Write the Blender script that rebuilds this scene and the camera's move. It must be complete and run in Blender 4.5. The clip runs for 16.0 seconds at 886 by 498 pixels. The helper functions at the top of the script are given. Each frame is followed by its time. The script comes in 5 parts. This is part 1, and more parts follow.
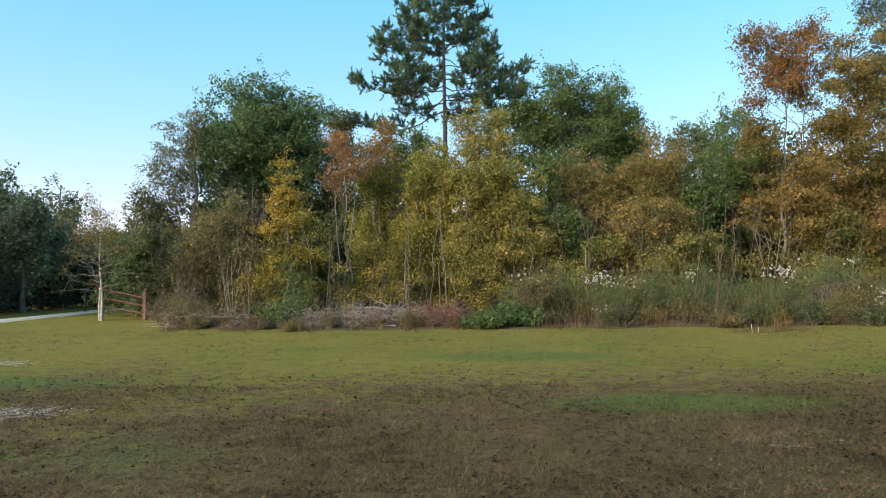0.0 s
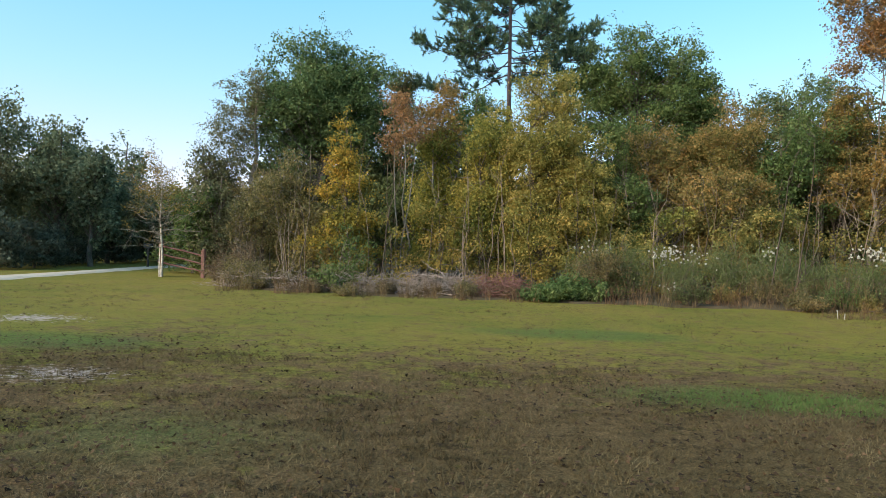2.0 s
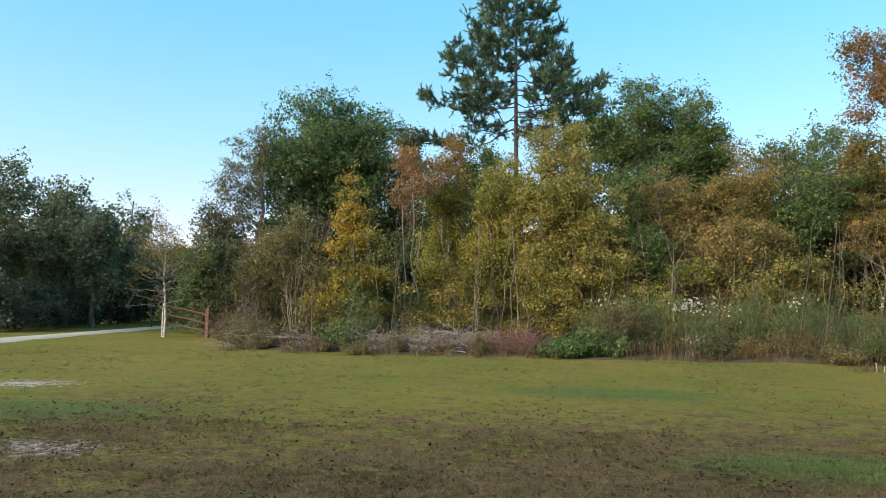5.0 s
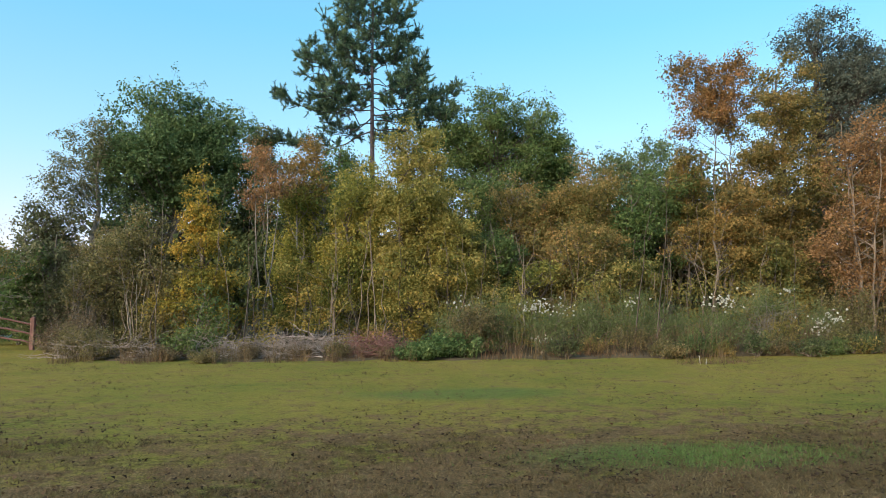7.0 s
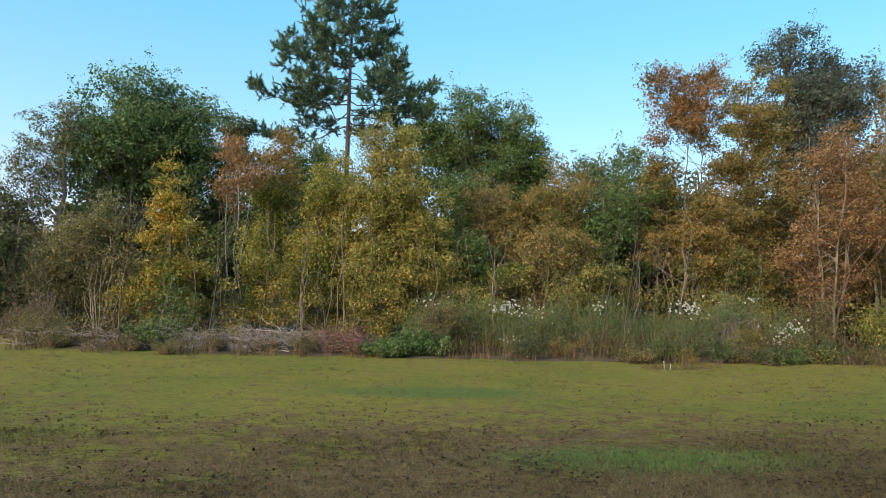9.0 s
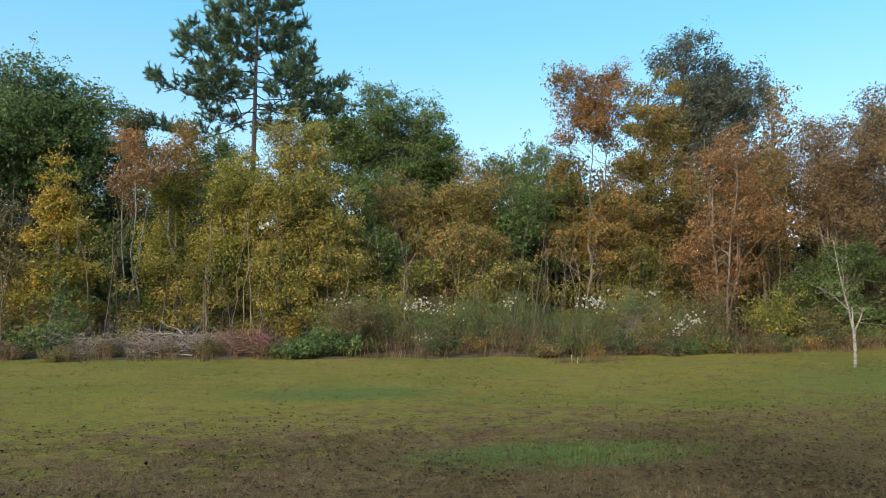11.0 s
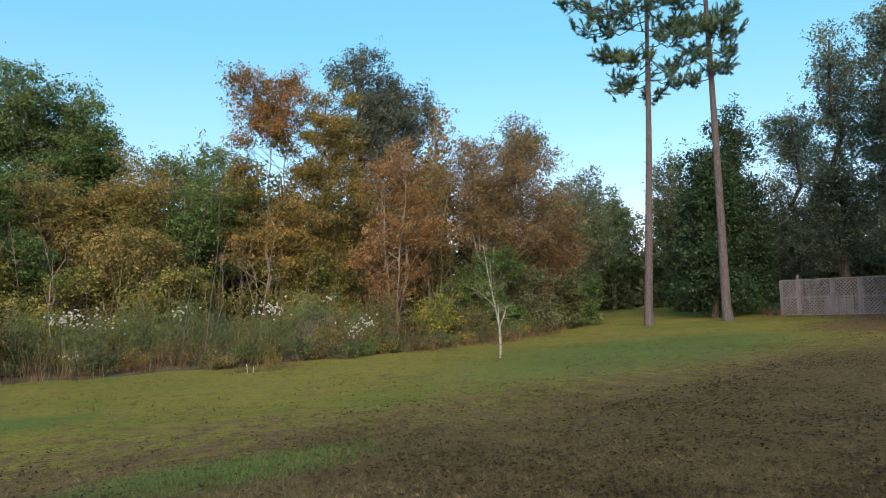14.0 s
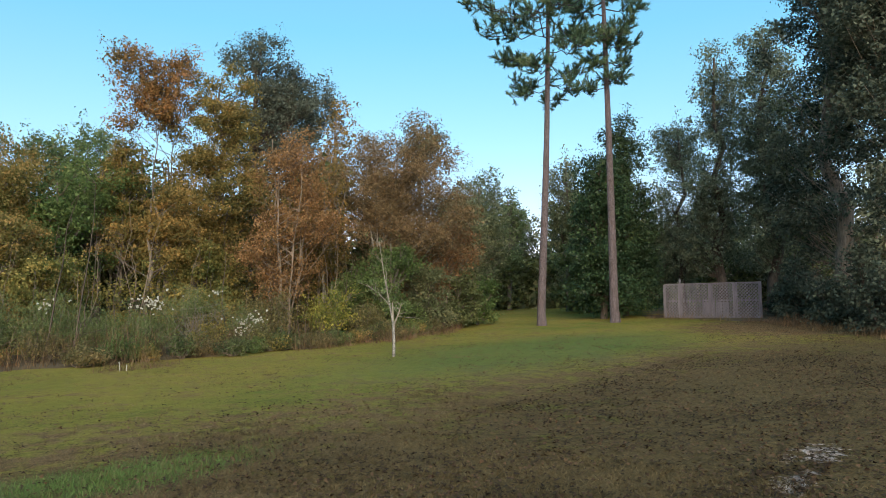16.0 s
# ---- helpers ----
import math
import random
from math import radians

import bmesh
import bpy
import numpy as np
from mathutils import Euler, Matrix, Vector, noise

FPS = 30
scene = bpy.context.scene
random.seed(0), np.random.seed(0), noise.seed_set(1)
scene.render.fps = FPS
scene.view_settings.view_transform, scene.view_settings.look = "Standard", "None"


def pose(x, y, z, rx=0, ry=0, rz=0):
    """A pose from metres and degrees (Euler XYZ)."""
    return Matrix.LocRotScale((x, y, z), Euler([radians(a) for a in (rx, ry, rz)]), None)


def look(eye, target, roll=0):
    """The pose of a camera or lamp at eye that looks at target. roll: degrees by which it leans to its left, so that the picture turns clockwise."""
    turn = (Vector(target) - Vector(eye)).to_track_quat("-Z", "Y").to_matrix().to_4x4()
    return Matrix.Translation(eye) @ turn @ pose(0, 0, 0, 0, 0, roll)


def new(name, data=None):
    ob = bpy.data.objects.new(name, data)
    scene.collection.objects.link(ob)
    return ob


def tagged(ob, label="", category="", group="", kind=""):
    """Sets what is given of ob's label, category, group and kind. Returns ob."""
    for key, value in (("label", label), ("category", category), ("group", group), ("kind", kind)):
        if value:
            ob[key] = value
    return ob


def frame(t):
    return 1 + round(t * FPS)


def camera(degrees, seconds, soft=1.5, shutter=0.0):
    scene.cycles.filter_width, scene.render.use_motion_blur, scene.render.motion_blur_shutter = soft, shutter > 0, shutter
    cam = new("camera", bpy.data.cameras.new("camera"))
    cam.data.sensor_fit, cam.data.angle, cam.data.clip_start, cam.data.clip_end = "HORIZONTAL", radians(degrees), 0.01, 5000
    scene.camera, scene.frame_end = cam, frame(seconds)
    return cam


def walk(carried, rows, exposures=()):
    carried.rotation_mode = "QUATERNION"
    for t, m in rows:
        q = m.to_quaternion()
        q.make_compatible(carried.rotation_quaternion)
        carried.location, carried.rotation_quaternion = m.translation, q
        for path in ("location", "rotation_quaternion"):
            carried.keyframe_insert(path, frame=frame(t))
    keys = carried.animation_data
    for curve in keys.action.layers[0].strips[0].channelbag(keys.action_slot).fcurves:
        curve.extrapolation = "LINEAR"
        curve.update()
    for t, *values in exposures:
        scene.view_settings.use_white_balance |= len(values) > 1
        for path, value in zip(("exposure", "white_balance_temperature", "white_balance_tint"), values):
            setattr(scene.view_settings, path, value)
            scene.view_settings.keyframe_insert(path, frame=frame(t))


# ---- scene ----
cam = camera(65.3, 16.0, 0.75)
PATH = [
    (0, (-0.000, -0.001, 1.582), (-0.003, 9.988, 2.049), -0.09),
    (0.5, (-0.036, 0.197, 1.588), (-0.290, 10.194, 1.631), 1.36),
    (1, (-0.071, 0.424, 1.582), (-0.113, 10.423, 1.660), -0.02),
    (1.5, (-0.124, 0.672, 1.605), (-0.539, 10.661, 1.399), 0.47),
    (2, (-0.086, 0.855, 1.619), (-0.907, 10.822, 1.597), 2.03),
    (2.5, (-0.019, 1.172, 1.605), (-0.069, 11.148, 2.306), 2.99),
    (3, (-0.338, 1.245, 1.590), (-0.516, 11.237, 1.930), 1.05),
    (3.2, (-0.348, 1.285, 1.597), (-0.782, 11.262, 2.114), 0.02),
    (5.3, (-0.367, 1.604, 1.574), (-1.290, 11.527, 2.395), 1.28),
    (5.5, (-0.336, 1.618, 1.568), (-0.869, 11.568, 2.418), 1.02),
    (6, (-0.308, 1.647, 1.578), (0.089, 11.604, 2.416), 0.50),
    (6.5, (-0.467, 1.617, 1.608), (0.616, 11.528, 2.382), 0.18),
    (7, (-0.488, 1.602, 1.605), (0.698, 11.495, 2.455), 0.33),
    (7.5, (-0.519, 1.597, 1.610), (0.765, 11.476, 2.489), 0.85),
    (8, (-0.468, 1.603, 1.620), (0.647, 11.507, 2.443), 1.21),
    (8.2, (-0.455, 1.607, 1.609), (0.937, 11.476, 2.420), 1.62),
    (10.3, (-0.481, 1.735, 1.605), (1.206, 11.546, 2.547), 2.26),
    (10.5, (-0.483, 1.776, 1.604), (1.415, 11.547, 2.560), 1.45),
    (11, (-0.374, 1.797, 1.622), (2.439, 11.356, 2.459), 1.14),
    (11.5, (-0.215, 1.826, 1.615), (3.172, 11.149, 2.887), 1.77),
    (12, (-0.146, 1.847, 1.631), (4.276, 10.763, 2.601), -0.43),
    (12.5, (-0.152, 1.907, 1.583), (5.331, 10.205, 2.626), -1.66),
    (13, (-0.142, 1.956, 1.592), (5.830, 9.915, 2.582), -1.11),
    (13.5, (-0.100, 1.975, 1.593), (6.446, 9.478, 2.516), -0.99),
    (14, (-0.131, 1.988, 1.600), (6.594, 9.329, 2.536), -1.16),
    (14.5, (0.037, 2.174, 1.602), (7.191, 9.116, 2.395), -1.89),
    (15, (-0.054, 2.226, 1.642), (7.394, 8.861, 2.348), -0.62),
    (15.5, (0.067, 2.150, 1.575), (7.476, 8.738, 2.884), -0.20),
    (16, (0.246, 2.198, 1.597), (7.966, 8.492, 2.488), -0.25),
]
walk(cam, [(t, look(eye, target, roll)) for t, eye, target, roll in PATH], [(0.0, 0.84, 6500, 9), (1.5, 0.84, 6500, 9), (2.5, 0.86, 6500, 9), (3.2, 0.84, 6500, 9), (5.5, 0.84, 6500, 9), (6.5, 0.82, 6500, 9), (8.0, 0.80, 6500, 9), (11.0, 0.75, 6500, 9), (12.0, 0.73, 6500, 9), (13.5, 0.67, 6500, 9), (15.0, 0.66, 6500, 9), (16.0, 0.68, 6500, 9)])

# ---- light ----
SUN_AZ, SUN_EL = radians(-132), radians(26)
world = bpy.data.worlds.new("evening_sky")
scene.world = world
world.use_nodes = True
wn = world.node_tree.nodes
sky = wn.new("ShaderNodeTexSky")
sky.sky_type = "NISHITA"
sky.sun_disc = False
sky.sun_elevation, sky.sun_rotation = SUN_EL, SUN_AZ
sky.air_density, sky.dust_density, sky.ozone_density = 1.0, 0.9, 1.0
wn["Background"].inputs["Strength"].default_value = 0.15
tint = wn.new("ShaderNodeMix")
tint.data_type, tint.blend_type = "RGBA", "MULTIPLY"
tint.inputs[0].default_value, tint.inputs[7].default_value = 1.0, (1.56, 2.06, 2.28, 1)
world.node_tree.links.new(sky.outputs["Color"], tint.inputs[6])
haze = wn.new("ShaderNodeMix")
haze.data_type = "RGBA"
haze.inputs[0].default_value, haze.inputs[7].default_value = 0.45, (2.8, 6.0, 7.8, 1)
world.node_tree.links.new(tint.outputs[2], haze.inputs[6])
# the sky pales towards the horizon and deepens above
up = wn.new("ShaderNodeTexCoord")
high = wn.new("ShaderNodeSeparateXYZ")
pale = wn.new("ShaderNodeValToRGB")
deep = wn.new("ShaderNodeMix")
deep.data_type, deep.blend_type = "RGBA", "MULTIPLY"
deep.inputs[0].default_value = 1.0
stops = pale.color_ramp.elements
stops.new(0.2), stops.new(0.38), stops.new(0.7)
for stop, (z, c) in zip(stops, ((0.05, (0.86, 0.49, 0.505)), (0.21, (0.6, 0.525, 0.505)), (0.38, (0.4, 0.51, 0.505)), (0.7, (0.42, 0.485, 0.485)), (1.0, (0.42, 0.485, 0.485)))):
    stop.position, stop.color = z, (*c, 1)
for a, c in ((up.outputs["Generated"], high.inputs[0]), (high.outputs["Z"], pale.inputs[0]), (haze.outputs[2], deep.inputs[6]), (pale.outputs[0], deep.inputs[7]), (deep.outputs[2], wn["Background"].inputs["Color"])):
    world.node_tree.links.new(a, c)
to_sun = Vector((math.sin(SUN_AZ) * math.cos(SUN_EL), math.cos(SUN_AZ) * math.cos(SUN_EL), math.sin(SUN_EL)))
sun = new("sun", bpy.data.lights.new("sun", "SUN"))
sun.data.energy, sun.data.angle, sun.data.color = 3.2, radians(40), (1.0, 0.82, 0.6)
sun.matrix_world = look(to_sun * 60, (0, 0, 0))


# ---- materials ----
def nodes_of(name):
    m = bpy.data.materials.new(name)
    m.use_nodes = True
    t = m.node_tree
    return m, t, t.nodes["Principled BSDF"]


def add(t, kind, **values):
    n = t.nodes.new("ShaderNode" + kind)
    for k, v in values.items():
        n.inputs[k.replace("_", " ")].default_value = v
    return n


def ramp(t, stops):
    n = t.nodes.new("ShaderNodeValToRGB")
    e = n.color_ramp.elements
    while len(e) < len(stops):
        e.new(0.5)
    for el, (p, c) in zip(e, stops):
        el.position, el.color = p, (*c, 1)
    return n


def calc(t, op, a, b, c=None):
    n = t.nodes.new("ShaderNodeMath")
    n.operation = op
    for i, v in enumerate((a, b, c)):
        if v is None:
            continue
        if isinstance(v, (int, float)):
            n.inputs[i].default_value = v
        else:
            t.links.new(v, n.inputs[i])
    return n.outputs[0]


def blend(t, f, a, b, how="MIX"):
    n = t.nodes.new("ShaderNodeMix")
    n.data_type, n.blend_type = "RGBA", how
    for i, v in ((0, f), (6, a), (7, b)):
        if isinstance(v, (int, float)):
            n.inputs[i].default_value = v
        elif isinstance(v, tuple):
            n.inputs[i].default_value = (*v, 1)
        else:
            t.links.new(v, n.inputs[i])
    return n.outputs[2]


def noise_at(t, coord, scale, detail=4.0, rough=0.6):
    n = add(t, "TexNoise", Scale=scale, Detail=detail, Roughness=rough)
    t.links.new(coord, n.inputs["Vector"])
    return n.outputs["Fac"]


def bump(t, bsdf, height, strength, distance):
    n = add(t, "Bump", Strength=strength, Distance=distance)
    t.links.new(height, n.inputs["Height"])
    t.links.new(n.outputs[0], bsdf.inputs["Normal"])


def leaf_mat(name, dark, mid, light, through_light=0.35, rough=0.55, drift=0.45):
    """Leaves: each one a shade of its own, drifting over the crown in patches."""
    m, t, b = nodes_of(name)
    geo, co, info = t.nodes.new("ShaderNodeNewGeometry"), t.nodes.new("ShaderNodeTexCoord"), t.nodes.new("ShaderNodeObjectInfo")
    patch = noise_at(t, co.outputs["Object"], drift, 3.0, 0.65)
    bough = noise_at(t, co.outputs["Object"], 2.4, 2.0, 0.6)
    f = calc(t, "ADD", calc(t, "MULTIPLY_ADD", geo.outputs["Random Per Island"], 0.45, calc(t, "MULTIPLY_ADD", bough, 1.0, -1.02)), calc(t, "MULTIPLY", patch, 1.6))
    r = ramp(t, [(0.08, dark), (0.5, mid), (0.95, light)])
    t.links.new(f, r.inputs[0])
    hue = t.nodes.new("ShaderNodeHueSaturation")
    t.links.new(calc(t, "MULTIPLY_ADD", info.outputs["Random"], 0.03, 0.485), hue.inputs["Hue"])
    t.links.new(calc(t, "MULTIPLY_ADD", geo.outputs["Random Per Island"], 0.5, 0.82), hue.inputs["Value"])
    t.links.new(r.outputs[0], hue.inputs["Color"])
    t.links.new(hue.outputs[0], b.inputs["Base Color"])
    b.inputs["Roughness"].default_value = rough
    b.inputs["Specular IOR Level"].default_value = 0.16
    tr = t.nodes.new("ShaderNodeBsdfTranslucent")
    t.links.new(hue.outputs[0], tr.inputs["Color"])
    mix = add(t, "MixShader", Fac=through_light)
    t.links.new(b.outputs[0], mix.inputs[1])
    t.links.new(tr.outputs[0], mix.inputs[2])
    t.links.new(mix.outputs[0], t.nodes["Material Output"].inputs["Surface"])
    return m


def bark_mat(name, dark, light, scale=9.0, stretch=0.25, relief=0.02):
    m, t, b = nodes_of(name)
    co = t.nodes.new("ShaderNodeTexCoord")
    mp = add(t, "Mapping", Scale=(1, 1, stretch))
    t.links.new(co.outputs["Object"], mp.inputs["Vector"])
    big, fine = noise_at(t, mp.outputs[0], scale, 5.0), noise_at(t, mp.outputs[0], scale * 4, 4.0)
    f = calc(t, "ADD", calc(t, "MULTIPLY", big, 1.1), calc(t, "MULTIPLY_ADD", fine, 0.7, -0.42))
    r = ramp(t, [(0.25, dark), (0.75, light)])
    t.links.new(f, r.inputs[0])
    t.links.new(r.outputs[0], b.inputs["Base Color"])
    b.inputs["Roughness"].default_value = 0.9
    bump(t, b, f, 0.8, relief)
    return m


WHITISH_BARK = bark_mat("whitish_bark", (0.14, 0.12, 0.1), (0.38, 0.34, 0.29), 5.0)
BARK = bark_mat("grey_bark", (0.07, 0.055, 0.045), (0.2, 0.17, 0.14))
PALE_BARK = bark_mat("pale_bark", (0.1, 0.085, 0.07), (0.34, 0.3, 0.25), 6.0)
WHITE_BARK = bark_mat("white_mottled_bark", (0.06, 0.053, 0.048), (0.33, 0.315, 0.29), 10.0, 0.9, 0.006)
BIRCH_BARK = bark_mat("white_birch_bark", (0.22, 0.2, 0.17), (0.6, 0.56, 0.5), 9.0, 0.9, 0.004)
TAN_TWIG = bark_mat("tan_twig", (0.1, 0.075, 0.055), (0.27, 0.21, 0.165), 5.0)
DEAD_TWIG = bark_mat("dead_twig", (0.13, 0.1, 0.085), (0.34, 0.28, 0.25), 5.0)
DARK_TWIG = bark_mat("dark_twig", (0.04, 0.03, 0.025), (0.12, 0.09, 0.07), 6.0)


def pine_bark():
    """Plates of grey-brown bark with dark furrows."""
    m, t, b = nodes_of("pine_bark")
    co = t.nodes.new("ShaderNodeTexCoord")
    mp = add(t, "Mapping", Scale=(1, 1, 0.28))
    t.links.new(co.outputs["Object"], mp.inputs["Vector"])
    v = t.nodes.new("ShaderNodeTexVoronoi")
    v.feature = "DISTANCE_TO_EDGE"
    v.inputs["Scale"].default_value = 15.0
    t.links.new(mp.outputs[0], v.inputs["Vector"])
    edge = calc(t, "MINIMUM", calc(t, "MULTIPLY", v.outputs["Distance"], 6.0), 1.0)
    n = noise_at(t, mp.outputs[0], 12.0, 5.0)
    r = ramp(t, [(0.2, (0.055, 0.042, 0.046)), (0.55, (0.098, 0.076, 0.082)), (0.85, (0.15, 0.12, 0.13))])
    t.links.new(calc(t, "MULTIPLY", calc(t, "MULTIPLY_ADD", edge, 0.28, 0.62), calc(t, "ADD", n, 0.25)), r.inputs[0])
    t.links.new(r.outputs[0], b.inputs["Base Color"])
    b.inputs["Roughness"].default_value = 0.95
    bump(t, b, calc(t, "ADD", edge, n), 0.9, 0.03)
    return m


PINE_BARK = pine_bark()
LIMB_BARK = bark_mat("dark_pine_limb_bark", (0.035, 0.028, 0.03), (0.085, 0.068, 0.07), 8.0)

GREEN = leaf_mat("green_leaves", (0.055, 0.09, 0.032), (0.112, 0.165, 0.056), (0.2, 0.24, 0.09), 0.5)
OAK_GREEN = leaf_mat("deep_green_leaves", (0.054, 0.098, 0.04), (0.108, 0.17, 0.07), (0.186, 0.246, 0.106), 0.5)
DARK_GREEN = leaf_mat("dark_green_leaves", (0.046, 0.062, 0.03), (0.095, 0.118, 0.05), (0.165, 0.18, 0.075), 0.4)
# paler and bluer for distance: haze is mixed into the leaf colour
HAZE_GREEN = leaf_mat("haze_tinted_green_leaves", (0.08, 0.1, 0.066), (0.146, 0.17, 0.112), (0.22, 0.24, 0.162), 0.42)
ROAD_GREEN = leaf_mat("grey_green_leaves", (0.075, 0.1, 0.062), (0.155, 0.182, 0.108), (0.255, 0.27, 0.16), 0.42)
DULL_GREEN = leaf_mat("dull_green_leaves", (0.071, 0.084, 0.044), (0.134, 0.144, 0.074), (0.236, 0.217, 0.119), 0.42)
GREY_GREEN = leaf_mat("grey_brown_leaves", (0.08, 0.06, 0.035), (0.15, 0.112, 0.066), (0.25, 0.185, 0.105))
BLUE_GREY = leaf_mat("blue_grey_leaves", (0.05, 0.062, 0.05), (0.095, 0.11, 0.085), (0.16, 0.172, 0.13), 0.4)
YELLOW = leaf_mat("yellow_leaves", (0.12, 0.13, 0.032), (0.315, 0.265, 0.054), (0.57, 0.345, 0.066), 0.5)
YELLOW_GREEN = leaf_mat("yellow_green_leaves", (0.09, 0.125, 0.032), (0.248, 0.236, 0.06), (0.455, 0.34, 0.088), 0.5)
OLIVE = leaf_mat("olive_yellow_leaves", (0.105, 0.13, 0.036), (0.27, 0.254, 0.07), (0.45, 0.355, 0.112), 0.5)
OLIVE_BROWN = leaf_mat("olive_brown_leaves", (0.088, 0.09, 0.04), (0.178, 0.155, 0.07), (0.3, 0.228, 0.105), 0.5)
BROWN_MIX = leaf_mat("brown_green_leaves", (0.09, 0.115, 0.036), (0.225, 0.2, 0.066), (0.41, 0.272, 0.095), 0.5)
OLIVE_ORANGE = leaf_mat("olive_orange_leaves", (0.08, 0.094, 0.034), (0.205, 0.172, 0.058), (0.375, 0.25, 0.084), 0.5)
AMBER = leaf_mat("amber_olive_leaves", (0.09, 0.09, 0.032), (0.23, 0.168, 0.056), (0.41, 0.24, 0.078), 0.5)
ORANGE = leaf_mat("orange_leaves", (0.1, 0.086, 0.031), (0.245, 0.162, 0.055), (0.385, 0.215, 0.082), 0.45)
RUST = leaf_mat("rust_red_leaves", (0.13, 0.08, 0.04), (0.262, 0.148, 0.069), (0.395, 0.22, 0.102), 0.45)
TAN_LEAF = leaf_mat("tan_leaves", (0.153, 0.106, 0.055), (0.279, 0.174, 0.077), (0.407, 0.235, 0.099))
PALE_GREEN = leaf_mat("pale_green_leaves", (0.078, 0.104, 0.048), (0.14, 0.178, 0.08), (0.225, 0.262, 0.125), 0.45)
SILVER = leaf_mat("soft_green_leaves", (0.07, 0.095, 0.04), (0.13, 0.165, 0.066), (0.21, 0.245, 0.11), 0.35)
TWIG_BROWN = leaf_mat("brown_withered_leaves", (0.095, 0.073, 0.04), (0.19, 0.135, 0.072), (0.3, 0.2, 0.108), 0.42)
# near-black tone: the shade these trees and bushes stand in is coloured in
SHADE_GREEN = leaf_mat("shade_blackened_green_leaves", (0.034, 0.045, 0.034), (0.07, 0.086, 0.062), (0.128, 0.14, 0.1), 0.35)
NEEDLE = leaf_mat("pine_needles", (0.034, 0.07, 0.056), (0.078, 0.132, 0.078), (0.17, 0.215, 0.105), 0.2, 0.5, 0.6)
# sage lightened: distant haze and light on the crowns are put into the colour
SAGE = leaf_mat("haze_paled_sage_leaves", (0.098, 0.115, 0.062), (0.17, 0.19, 0.104), (0.26, 0.275, 0.155), 0.45)
GLOSSY = leaf_mat("glossy_magnolia_leaves", (0.016, 0.034, 0.018), (0.035, 0.062, 0.03), (0.08, 0.115, 0.046), 0.2, 0.4)
FLOWER = leaf_mat("white_seed_heads", (0.22, 0.22, 0.185), (0.33, 0.33, 0.285), (0.45, 0.45, 0.4), 0.3, 0.9)
STRAW = leaf_mat("straw_grass", (0.07, 0.048, 0.028), (0.14, 0.095, 0.054), (0.235, 0.158, 0.09), 0.3, 0.9)
RED_STRAW = leaf_mat("reddish_straw_grass", (0.132, 0.065, 0.036), (0.220, 0.116, 0.065), (0.330, 0.200, 0.110), 0.3, 0.9)
BLADE = leaf_mat("lawn_blades", (0.042, 0.033, 0.018), (0.11, 0.08, 0.041), (0.185, 0.142, 0.08), 0.3, 0.8)
LUSH = leaf_mat("lush_grass_blades", (0.066, 0.101, 0.029), (0.094, 0.152, 0.040), (0.150, 0.203, 0.067), 0.35, 0.7)
LITTER = leaf_mat("fallen_leaves", (0.017, 0.011, 0.007), (0.042, 0.026, 0.016), (0.12, 0.072, 0.04), 0.1, 0.9)


